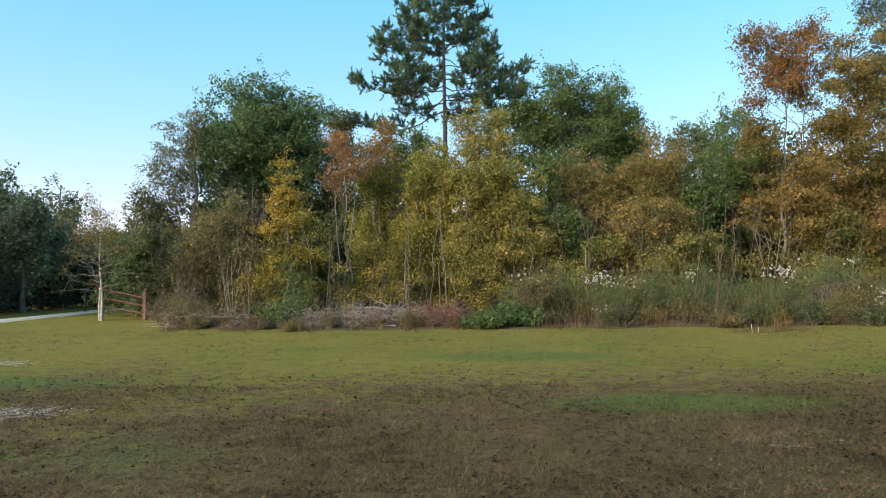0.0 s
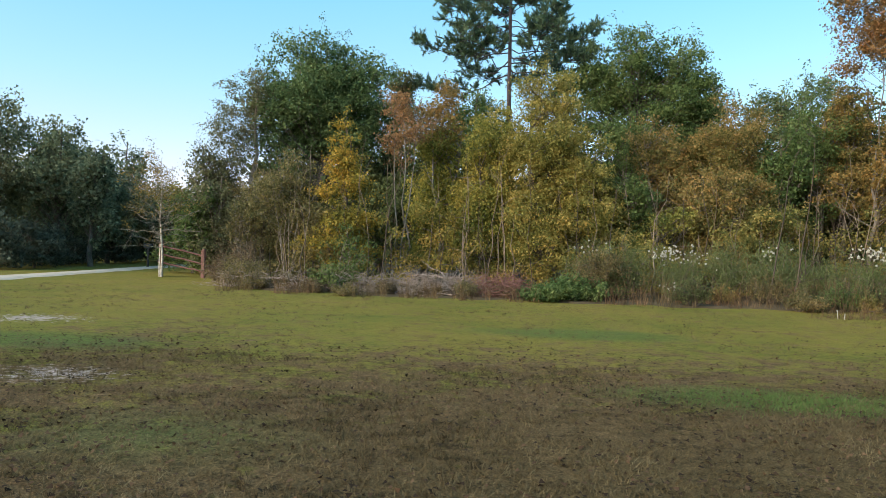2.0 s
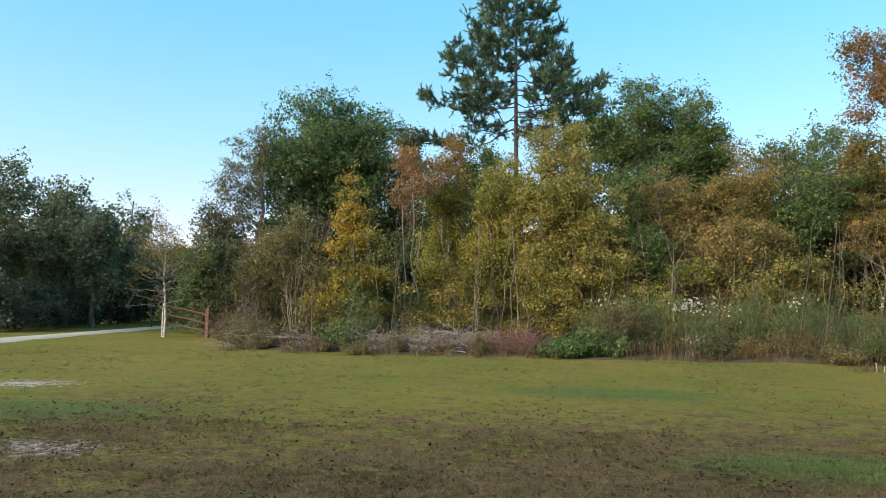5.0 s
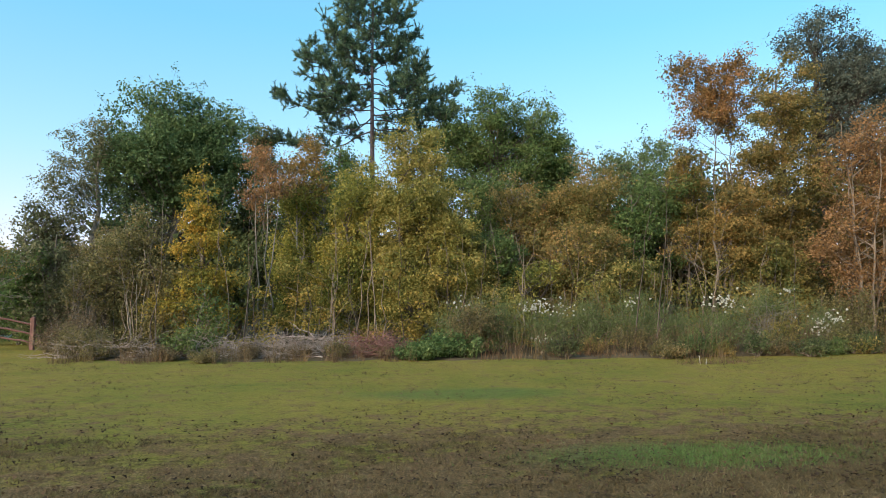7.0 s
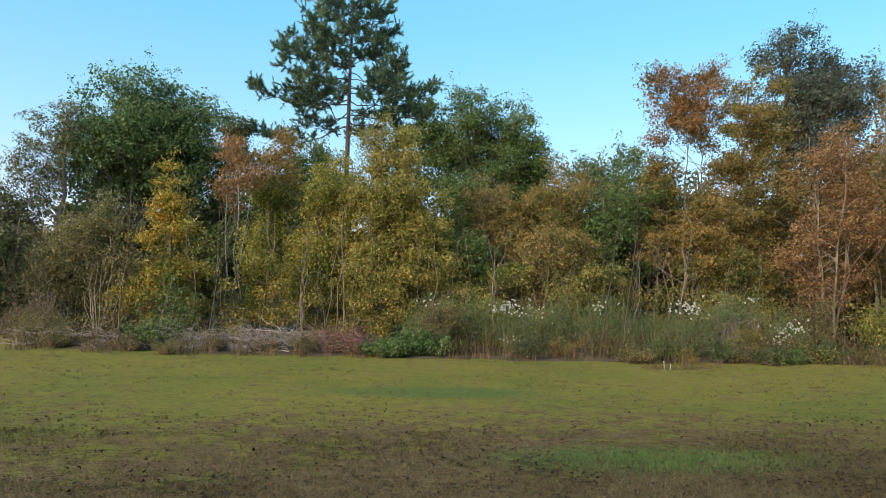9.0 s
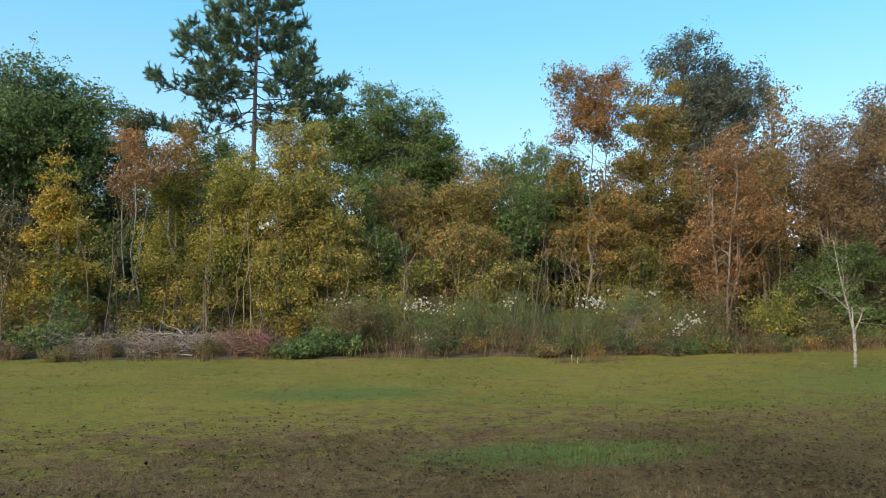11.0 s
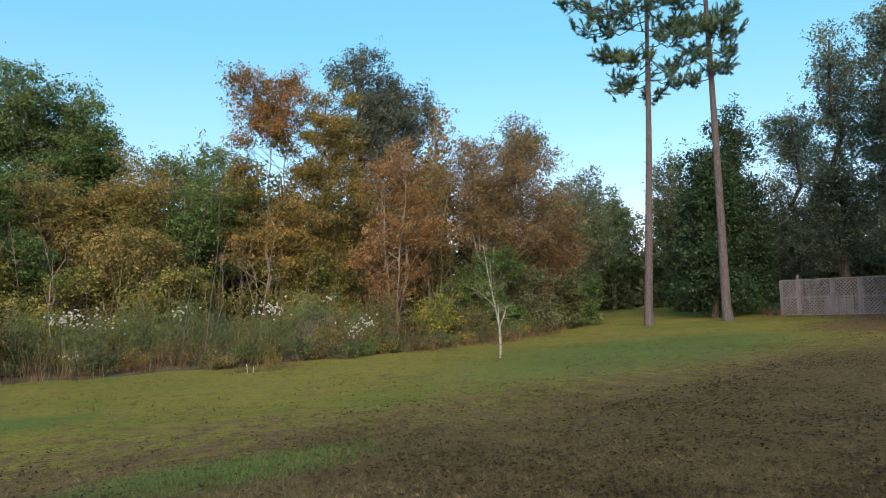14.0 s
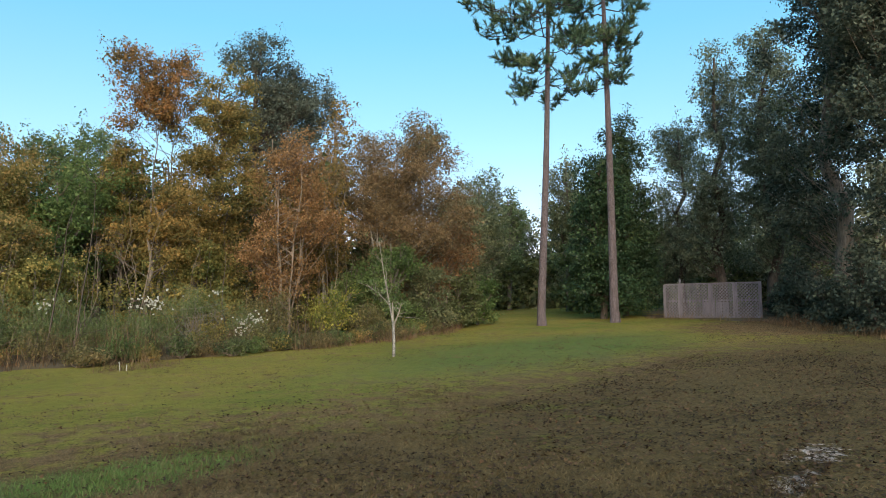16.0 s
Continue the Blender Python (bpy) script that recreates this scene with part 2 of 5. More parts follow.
def lawn_mat():
    """Autumn lawn: olive grass, browner and bare towards the trodden parts, pale sand showing through in places."""
    m, t, b = nodes_of("autumn_lawn")
    co = t.nodes.new("ShaderNodeTexCoord").outputs["Object"]
    wide, mid, fine, tiny = noise_at(t, co, 0.14, 4.0), noise_at(t, co, 0.9, 5.0), noise_at(t, co, 7.0, 5.0, 0.7), noise_at(t, co, 45.0, 4.0, 0.7)
    grass = ramp(t, [(0.3, (0.115, 0.137, 0.026)), (0.5, (0.19, 0.166, 0.036)), (0.7, (0.25, 0.184, 0.048))])
    t.links.new(calc(t, "ADD", calc(t, "MULTIPLY", wide, 0.7), calc(t, "MULTIPLY", mid, 0.3)), grass.inputs[0])
    brown = ramp(t, [(0.3, (0.054, 0.034, 0.02)), (0.55, (0.152, 0.095, 0.051)), (0.75, (0.25, 0.168, 0.1))])
    t.links.new(calc(t, "ADD", calc(t, "MULTIPLY", fine, 0.6), calc(t, "MULTIPLY", tiny, 0.4)), brown.inputs[0])

    def spot(x, y, rx, ry):
        mp = add(t, "Mapping", Scale=(1 / rx, 1 / ry, 0.0), Location=(-x / rx, -y / ry, 0))
        t.links.new(co, mp.inputs["Vector"])
        n = t.nodes.new("ShaderNodeVectorMath")
        n.operation = "LENGTH"
        t.links.new(mp.outputs[0], n.inputs[0])
        return calc(t, "MAXIMUM", calc(t, "SUBTRACT", 1.0, n.outputs["Value"]), 0.0)

    # trodden ground nearest to the house, thinning out towards the wood
    worn = calc(t, "MAXIMUM", calc(t, "MAXIMUM", spot(2.6, 1.0, 13.0, 13.0), calc(t, "MULTIPLY", spot(13, 3.5, 16, 9.5), 0.78)), calc(t, "MAXIMUM", calc(t, "MULTIPLY", spot(-5.5, 7.5, 3.5, 8.0), 0.4), spot(31, 8, 8, 6)))
    worn_f = calc(t, "MULTIPLY_ADD", calc(t, "ADD", calc(t, "MULTIPLY", worn, 2.9), calc(t, "MULTIPLY_ADD", mid, 2.4, -1.15)), 1.0, -0.12)
    worn_f = calc(t, "MINIMUM", calc(t, "MAXIMUM", calc(t, "ADD", worn_f, calc(t, "ADD", calc(t, "MULTIPLY_ADD", fine, 1.6, -0.8), calc(t, "MULTIPLY_ADD", noise_at(t, co, 2.6, 3.0), 3.0, -1.55))), 0.0), 0.92)
    col = blend(t, worn_f, grass.outputs[0], brown.outputs[0])
    green = calc(t, "MAXIMUM", calc(t, "MAXIMUM", spot(3.1, 8.9, 2.3, 0.8), spot(1.5, 14.5, 2.6, 1.1)), calc(t, "MAXIMUM", spot(-7.0, 10.8, 2.4, 1.1), calc(t, "MAXIMUM", spot(18, 13, 9.5, 4.2), calc(t, "MULTIPLY", spot(-2.9, 6.3, 1.8, 1.1), 0.45))))
    gf = calc(t, "MINIMUM", calc(t, "MULTIPLY", calc(t, "MULTIPLY", green, calc(t, "ADD", mid, 0.35)), 1.5), 0.7)
    col = blend(t, gf, col, (0.082, 0.128, 0.036))
    # a darker olive-brown tone over the near right part of the lawn
    near_right_tone = calc(t, "MINIMUM", calc(t, "MULTIPLY", calc(t, "MAXIMUM", spot(17, -1, 17, 10.5), spot(9, 0, 14, 10.5)), calc(t, "MULTIPLY_ADD", mid, 1.9, 0.7)), 0.48)
    col = blend(t, near_right_tone, col, (0.06, 0.051, 0.018))
    sand = calc(t, "MAXIMUM", calc(t, "MAXIMUM", spot(-5.2, 8.5, 1.3, 0.9), spot(-8.9, 13.4, 1.6, 1.0)), calc(t, "MAXIMUM", spot(-5.3, 6.2, 1.0, 0.7), calc(t, "MAXIMUM", calc(t, "MAXIMUM", spot(7.0, 3.75, 0.9, 0.25), spot(8.3, 3.8, 0.8, 0.38)), spot(3.3, 6.6, 0.4, 0.14))))
    sf = calc(t, "MINIMUM", calc(t, "MAXIMUM", calc(t, "MULTIPLY", calc(t, "ADD", calc(t, "MULTIPLY", sand, 0.55), calc(t, "MULTIPLY_ADD", fine, 2.0, -1.28)), 5.0), 0.0), 1.0)
    col = blend(t, calc(t, "MULTIPLY", sf, calc(t, "MINIMUM", calc(t, "MULTIPLY", sand, 5.0), 1.0)), col, (0.42, 0.345, 0.32))
    stretch = add(t, "Mapping", Scale=(0.85, 1.0, 1))
    t.links.new(co, stretch.inputs["Vector"])
    flatco = stretch.outputs[0]
    speck = calc(t, "MINIMUM", calc(t, "MAXIMUM", calc(t, "ADD", calc(t, "MULTIPLY_ADD", noise_at(t, flatco, 9.0, 6.0, 0.72), 4.4, -1.95), calc(t, "MULTIPLY", mid, 1.7)), calc(t, "MULTIPLY_ADD", calc(t, "MINIMUM", calc(t, "MULTIPLY", worn, 3.0), 1.0), -0.42, 0.86)), 1.0)
    val = calc(t, "MULTIPLY", speck, calc(t, "MULTIPLY_ADD", tiny, 2.7, -0.3))
    col = blend(t, 1.0, col, val, "MULTIPLY")
    t.links.new(col, b.inputs["Base Color"])
    b.inputs["Roughness"].default_value = 0.95
    b.inputs["Specular IOR Level"].default_value = 0.1
    bump(t, b, calc(t, "ADD", calc(t, "MULTIPLY", fine, 0.6), tiny), 0.9, 0.03)
    return m


def earth_mat(name, dark, light, scale=3.0):
    m, t, b = nodes_of(name)
    co = t.nodes.new("ShaderNodeTexCoord").outputs["Object"]
    a, f = noise_at(t, co, scale, 5.0), noise_at(t, co, scale * 9, 5.0, 0.7)
    r = ramp(t, [(0.3, dark), (0.7, light)])
    t.links.new(calc(t, "ADD", calc(t, "MULTIPLY", a, 0.5), calc(t, "MULTIPLY", f, 0.5)), r.inputs[0])
    t.links.new(r.outputs[0], b.inputs["Base Color"])
    b.inputs["Roughness"].default_value = 0.95
    bump(t, b, f, 0.8, 0.03)
    return m


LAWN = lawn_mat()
FOREST_FLOOR = earth_mat("leaf_litter", (0.04, 0.028, 0.014), (0.125, 0.085, 0.042))
SAND_ROAD = earth_mat("pale_sand_road", (0.38, 0.325, 0.27), (0.58, 0.5, 0.42), 1.2)
RED_WOOD = bark_mat("weathered_red_wood", (0.12, 0.055, 0.045), (0.24, 0.12, 0.1), 7.0, 0.12, 0.006)
GREY_WOOD = bark_mat("weathered_grey_wood", (0.125, 0.108, 0.122), (0.24, 0.21, 0.232), 6.0, 0.12, 0.004)
DARK_METAL = bark_mat("dark_painted_metal", (0.018, 0.02, 0.02), (0.05, 0.05, 0.05), 8.0, 1.0, 0.002)
WHITE_PLASTIC = bark_mat("white_plastic", (0.34, 0.33, 0.3), (0.5, 0.49, 0.45), 10.0, 1.0, 0.001)


# ---- mesh helpers ----
def ground_z(x, y):
    """The lawn is level and rises gently towards the tall pines."""
    return 0.12 * np.log1p(np.exp((np.asarray(x, float) - 7) / 3))


def mesh_of(name, verts, faces, material, smooth=False):
    """verts: n x 3; faces: m x 3 or m x 4, as arrays."""
    verts, faces = np.asarray(verts, np.float32), np.asarray(faces, np.int32)
    me = bpy.data.meshes.new(name)
    k = faces.shape[1]
    me.vertices.add(len(verts))
    me.vertices.foreach_set("co", verts.ravel())
    me.loops.add(faces.size)
    me.loops.foreach_set("vertex_index", faces.ravel())
    me.polygons.add(len(faces))
    me.polygons.foreach_set("loop_start", np.arange(0, faces.size, k, dtype=np.int32))
    if smooth:
        me.polygons.foreach_set("use_smooth", np.ones(len(faces), bool))
    me.materials.append(material)
    me.update(calc_edges=True)
    return me


def child(name, me, parent, label="", kind=""):
    ob = new(name, me)
    ob.parent = parent
    return tagged(ob, label, kind=kind) if kind else tagged(ob, label)


def part(name, bm, material, parent, label=""):
    me = bpy.data.meshes.new(name)
    bm.to_mesh(me)
    bm.free()
    me.materials.append(material)
    return child(name, me, parent, label)


def base(name, x, y, label, category, group="", lift=0.0):
    """The empty at a thing's foot, on the ground."""
    ob = new(name)
    ob.location = (x, y, float(ground_z(x, y)) + lift)
    ob.empty_display_size = 0.3
    return tagged(ob, label, category, group)


def curve_pts(a, b, bend, rng, n=5, sag=0.0):
    """A crooked line from a to b."""
    a, b = np.array(a, float), np.array(b, float)
    s = np.linspace(0, 1, n)[:, None]
    w = rng.normal(0, bend, (n, 3)) * np.sin(s * np.pi)
    p = a + (b - a) * s + w
    p[:, 2] += sag * np.sin(s[:, 0] * np.pi)
    return p


class Tubes:
    """Gathers tapered tubes into one mesh."""

    def __init__(self, sides=6):
        self.v, self.f, self.n, self.sides = [], [], 0, sides

    def tube(self, pts, r0, r1, power=1.0):
        pts = np.asarray(pts, float)
        k, s = len(pts), self.sides
        d = np.gradient(pts, axis=0)
        d /= np.linalg.norm(d, axis=1)[:, None] + 1e-9
        ref = np.where(np.abs(d[:, 2:3]) > 0.9, [[1.0, 0, 0]], [[0, 0, 1.0]])
        u = np.cross(d, ref)
        u /= np.linalg.norm(u, axis=1)[:, None] + 1e-9
        w = np.cross(d, u)
        r = r0 + (r1 - r0) * np.linspace(0, 1, k) ** power
        a = np.arange(s) * 2 * np.pi / s
        ring = pts[:, None] + r[:, None, None] * (np.cos(a)[None, :, None] * u[:, None] + np.sin(a)[None, :, None] * w[:, None])
        self.v.append(ring.reshape(-1, 3))
        i, j = np.meshgrid(np.arange(k - 1), np.arange(s), indexing="ij")
        q = self.n + np.stack([i * s + j, i * s + (j + 1) % s, (i + 1) * s + (j + 1) % s, (i + 1) * s + j], -1)
        self.f.append(q.reshape(-1, 4))
        self.n += k * s
        return pts

    def mesh(self, name, material):
        return mesh_of(name, np.concatenate(self.v), np.concatenate(self.f), material, True)


def leaf_triangles(pts, normals, size, width, rng):
    """A pointed leaf for each place: broad at its foot, drooping to its tip."""
    n = len(pts)
    normals = normals / (np.linalg.norm(normals, axis=1)[:, None] + 1e-9)
    a = np.cross(normals, rng.normal(size=(n, 3)))
    a /= np.linalg.norm(a, axis=1)[:, None] + 1e-9
    c = np.cross(normals, a)
    s = (size * rng.uniform(0.65, 1.4, n))[:, None]
    return np.stack([pts - a * s * 0.42 + c * s * width * 0.5, pts - a * s * 0.42 - c * s * width * 0.5, pts + a * s * 0.58], 1)


def leaves_mesh(name, pts, normals, size, width, material, rng):
    v = leaf_triangles(pts, normals, size, width, rng).reshape(-1, 3)
    return mesh_of(name, v, np.arange(len(v)).reshape(-1, 3), material)


def clump_points(centres, radii, counts, flat, rng):
    idx = np.repeat(np.arange(len(centres)), counts)
    d = rng.normal(size=(len(idx), 3))
    d /= np.linalg.norm(d, axis=1)[:, None]
    r = radii[idx] * (0.25 + 0.85 * rng.random(len(idx)) ** 0.55)
    off = d * r[:, None] * [1, 1, flat]
    return centres[idx] + off, d


def blades_mesh(name, x, y, z, height, width, material, rng, lean=0.5):
    """Grass blades: one narrow triangle each."""
    n = len(x)
    a = rng.uniform(0, 2 * np.pi, n)
    h = height * rng.uniform(0.5, 1.2, n)
    tilt = rng.normal(0, lean, (n, 2))
    p = np.stack([x, y, z], 1)
    side = np.stack([np.cos(a), np.sin(a), np.zeros(n)], 1) * (width * rng.uniform(0.6, 1.3, n))[:, None] * 0.5
    tip = p + np.stack([tilt[:, 0] * h, tilt[:, 1] * h, h], 1)
    v = np.stack([p - side, p + side, tip], 1).reshape(-1, 3)
    return mesh_of(name, v, np.arange(3 * n).reshape(-1, 3), material)


# ---- ground ----
def ground():
    xs = np.concatenate([np.linspace(-900, -40, 24)[:-1], np.linspace(-40, 60, 121), np.linspace(60, 900, 24)[1:]])
    ys = np.concatenate([np.linspace(-900, -10, 24)[:-1], np.linspace(-10, 60, 91), np.linspace(60, 900, 24)[1:]])
    gx, gy = np.meshgrid(xs, ys, indexing="ij")
    z = ground_z(np.minimum(gx, 60), gy) + 0.018 * np.sin(gx * 1.3 + np.sin(gy * 0.9) * 2) * np.sin(gy * 1.1 + 0.5) * (np.abs(gx) < 60)
    i, j = np.meshgrid(np.arange(len(xs) - 1), np.arange(len(ys) - 1), indexing="ij")
    k = len(ys)
    f = np.stack([i * k + j, (i + 1) * k + j, (i + 1) * k + j + 1, i * k + j + 1], -1).reshape(-1, 4)
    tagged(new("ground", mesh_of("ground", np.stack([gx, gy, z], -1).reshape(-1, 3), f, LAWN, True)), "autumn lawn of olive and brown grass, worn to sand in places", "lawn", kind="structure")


def wood_edge(x):
    """Where the mown grass ends and the wood begins."""
    e = np.interp(x, [-40, -13, -11.5, -9.5, -6, 2, 9, 14, 20, 23.5, 26.5, 28.5, 34], [60, 60, 27.5, 23.4, 21.7, 21.9, 21.0, 19.9, 19.8, 20.6, 22.9, 24.6, 60])
    return e + 0.25 * np.sin(x * 1.9) + 0.15 * np.sin(x * 4.3 + 1)


def sheet(name, x0, x1, near, far, material, lift, label, category, nx=160, ny=14):
    """A strip of ground laid on the lawn between two lines y = near(x) and y = far(x)."""
    xs = np.linspace(x0, x1, nx)
    s = np.linspace(0, 1, ny) ** 2
    y = near(xs)[:, None] + (far(xs) - near(xs))[:, None] * s
    gx = np.repeat(xs[:, None], ny, 1)
    z = ground_z(gx, y) + lift - 0.08 * ((s[None, :] < 1e-6) | (s[None, :] > 0.9999))
    i, j = np.meshgrid(np.arange(nx - 1), np.arange(ny - 1), indexing="ij")
    f = np.stack([i * ny + j, (i + 1) * ny + j, (i + 1) * ny + j + 1, i * ny + j + 1], -1).reshape(-1, 4)
    tagged(new(name, mesh_of(name, np.stack([gx, y, z], -1).reshape(-1, 3), f, material, True)), label, category, kind="structure")


ground()
sheet("forest_floor", -12.6, 32, lambda x: wood_edge(x) + 0.9, lambda x: np.full_like(x, 75.0), FOREST_FLOOR, 0.045, "brown leaf litter on the floor of the wood", "forest floor")
sheet("forest_floor_beyond", 23.5, 75, lambda x: np.full_like(x, -20.0), lambda x: np.interp(x, [23.5, 28, 33, 35.3, 36.5, 42, 75], [3.5, 7.2, 10.5, 16.5, 19.0, 22.0, 33.0]) + 0.25 * np.sin(x * 2.3) + 0.18 * np.sin(x * 5.9 + 1) + 0.1 * np.sin(x * 13), FOREST_FLOOR, 0.03, "brown leaf litter under magnolia and oaks", "forest floor", 240, 24)


def road():
    """A pale sand track that passes the end of the fence and bends away."""
    t = np.linspace(0, 1, 60)
    cx, cy = -16.6 - 1.2 * t - 5.0 * np.maximum(t - 0.45, 0), -20 + 85 * t
    w = 0.66 + 0.08 * np.sin(t * 40)
    cols = np.linspace(-1, 1, 7)
    x = cx[:, None] + w[:, None] * cols
    y = np.repeat(cy[:, None], 7, 1)
    z = ground_z(x, y) + 0.045 - 0.07 * (np.abs(cols) > 0.99)
    i, j = np.meshgrid(np.arange(59), np.arange(6), indexing="ij")
    f = np.stack([i * 7 + j, i * 7 + j + 1, (i + 1) * 7 + j + 1, (i + 1) * 7 + j], -1).reshape(-1, 4)
    tagged(new("road", mesh_of("road", np.stack([x, y, z], -1).reshape(-1, 3), f, SAND_ROAD, True)), "pale sand track past the end of the fence", "road", kind="structure")


road()


# ---- trees ----
class Style:
    def __init__(self, leaf, label, bark=BARK, size=0.16, dens=1.0, flat=0.65, clump=0.34, fill=1.0, stems=1, limb=1.0, top=None, grain=1.0):
        self.leaf, self.label, self.bark, self.size, self.dens, self.flat, self.clump = leaf, label, bark, size, dens, flat, clump
        self.fill, self.stems, self.limb, self.top, self.grain = fill, stems, limb, top, grain


def sprays(at, outward, n_leaf, reach, flat, rng):
    """Leaves in small flat sprays that hang outward from their twigs: places and normals."""
    k = len(at)
    face = outward * 0.55 + rng.normal(0, 0.42, (k, 3)) + [0, 0, 0.5]
    face /= np.linalg.norm(face, axis=1)[:, None] + 1e-9
    idx = np.repeat(np.arange(k), n_leaf)
    off = rng.normal(0, 0.62, (len(idx), 3)) * reach[idx][:, None]
    off -= face[idx] * ((off * face[idx]).sum(1) * (1 - flat))[:, None]
    return at[idx] + off, face[idx] + rng.normal(0, 0.7, (len(idx), 3))


def grow(name, x, y, h, r, cb, st, seed, category="tree", group="trees of the wood", shape=1.0, trunk_r=None, lean=(0, 0), lobes=()):
    """A broad-leaved tree: trunk, limbs that reach every bough, and leaves in sprays with gaps between them.
    h: height; r: crown radius; cb: height of the crown's underside; shape below 1 widens the crown low down.
    lobes: masses of the crown, each (x, y, height of its middle, radius, half height)."""
    rng = np.random.default_rng(seed)
    tree = base(name, x, y, st.label, category, group)
    cz, rz = (cb + h) / 2, (h - cb) / 2
    if not lobes:
        # an uneven crown: a core and smaller masses standing out of it
        lobes = [(0, 0, cz, 0.62 * r, 0.84 * rz)]
        for k in range(6):
            a, u = 2.4 * k + rng.uniform(-0.4, 0.4), rng.uniform(-0.6, 0.62)
            wide = np.clip(1 + (shape - 1) * u * 0.9, 0.35, 1.6)
            q = rng.uniform(0.3, 0.52) * r * wide
            lobes.append((q * np.cos(a), q * np.sin(a), cz + u * rz, rng.uniform(0.34, 0.5) * r * wide, rng.uniform(0.3, 0.42) * rz))
        if cb < 0.6 and h < 6:
            # leafy down to the grass
            for k in range(4):
                a = 1.57 * k + rng.uniform(0, 1)
                lobes.append((0.5 * r * np.cos(a), 0.5 * r * np.sin(a), cb + 0.17 * h, 0.42 * r, 0.16 * h))
        lb = np.array(lobes)
    else:
        lb = np.array(lobes)
        mid = (lb[:-1] + lb[1:]) / 2 * [1, 1, 1, 0.9, 0.75]
        lb = np.concatenate([lb, mid])
    lb = lb * [1, 1, 1, 1.36, 1.14]
    lb[:, 0] += lean[0] * lb[:, 2] / h
    lb[:, 1] += lean[1] * lb[:, 2] / h
    rcs = np.clip(st.clump * 1.25 * lb[:, 3], 0.36, 0.75)
    near = st.grain < 1.2
    share = (1.3 if len(lb) < 7 else 1.0) * st.fill
    ns = np.clip((share * lb[:, 3] ** 2 * lb[:, 4] / rcs ** 3).astype(int), 7, 110 if near else 40)
    w = np.repeat(np.arange(len(lb)), ns)
    n = len(w)
    d = rng.normal(size=(n, 3))
    d /= np.linalg.norm(d, axis=1)[:, None]
    c = d * (rng.random(n) ** 0.33)[:, None] * rng.uniform(0.85, 1.12, n)[:, None]
    radii = rcs[w] * rng.uniform(0.5, 1.3, n)
    side = np.maximum(lb[w, 3] - rcs[w] * 0.7, 0.15)
    cc = np.stack([lb[w, 0] + c[:, 0] * side, lb[w, 1] + c[:, 1] * side, lb[w, 2] + c[:, 2] * np.maximum(lb[w, 4] - rcs[w] * st.flat * 0.7, 0.2)], 1)
    tr = trunk_r or 0.018 * h + 0.03
    limbs, stems = Tubes(3), []
    for k in range(st.stems):
        a = 2 * np.pi * k / max(st.stems, 1) + rng.uniform(0, 1)
        spread = 0.0 if st.stems == 1 else min(0.45 * r, 0.9)
        top = (lean[0] + spread * np.cos(a), lean[1] + spread * np.sin(a), h * (0.9 if st.stems == 1 else rng.uniform(0.65, 0.9)))
        foot = (0.12 * np.cos(a) * (st.stems > 1), 0.12 * np.sin(a) * (st.stems > 1), -0.1)
        wood = Tubes(8)
        stems.append(wood.tube(curve_pts(foot, top, (0.018 if st.stems < 3 else 0.008) * h, rng, 9), tr / st.stems ** 0.6, tr * 0.16 / st.stems ** 0.5, 0.8))
        child("trunk" if st.stems == 1 else "stem", wood.mesh("trunk", st.bark), tree)
    borne = rng.random(n) > 0.35
    for p, q in zip(cc[borne], radii[borne]):
        s = stems[rng.integers(len(stems))]
        zz = np.clip(p[2] - rng.uniform(0.5, 1.1) * (np.hypot(p[0], p[1]) * 0.8 + 0.5), 0.12 * h, 0.86 * h)
        k = np.interp(zz, s[:, 2], np.arange(len(s)))
        a = np.array([np.interp(k, np.arange(len(s)), s[:, j]) for j in range(3)])
        pts = limbs.tube(curve_pts(a, p, 0.03 * np.linalg.norm(p - a), rng, 4 if near else 2, -0.1), min(tr * 0.22, 0.045) * st.limb, 0.01 * st.limb)
        for _ in range(3 if st.dens < 0.7 else int(near)):
            e = p + rng.uniform(-0.9, 0.9, 3) * q
            limbs.tube(curve_pts(pts[rng.integers(len(pts) - 2, len(pts))], e, 0.08, rng, 2), 0.014 * st.limb, 0.005)
    # an inner mass of larger leaves, and the small outer sprays that give the crown its grain
    size = st.size
    fine, coarse = 0.56 * size * st.grain, 0.8 * size
    per = 11
    thick = st.dens * rng.uniform(0.45, 1.45, n) * np.clip((np.linalg.norm(c, axis=1) - 0.25) * 1.8, 0.3, 1.0)
    n_spray = np.maximum((thick * 3.6 * radii ** 2 / fine ** 2 / per).astype(int), 2)
    n_in = np.maximum((st.dens * 2.2 * radii ** 2 / coarse ** 2).astype(int), 2)
    at, out = clump_points(cc, radii * 1.06, n_spray, st.flat, rng)
    # thin shoots with a few leaves stand out of the crown's upper side
    hi = np.flatnonzero((c[:, 2] > 0.25) & (np.linalg.norm(c, axis=1) > 0.75) & (rng.random(n) < 0.6 * near) & borne)
    shoot = cc[hi] + (d[hi] * 0.6 + rng.normal(0, 0.3, (len(hi), 3)) + [0, 0, 0.5]) * radii[hi][:, None] * 1.0
    for i, e in zip(hi, shoot):
        limbs.tube(curve_pts(cc[i], e, 0.06, rng, 2), 0.01, 0.004)
    child("branchwork", limbs.mesh("branchwork", TAN_TWIG if st.bark is WHITISH_BARK else st.bark), tree)
    reach = 2.3 * fine * rng.uniform(0.7, 1.35, len(at))
    outer, o_nrm = sprays(at, out, per, reach, 0.4, rng)
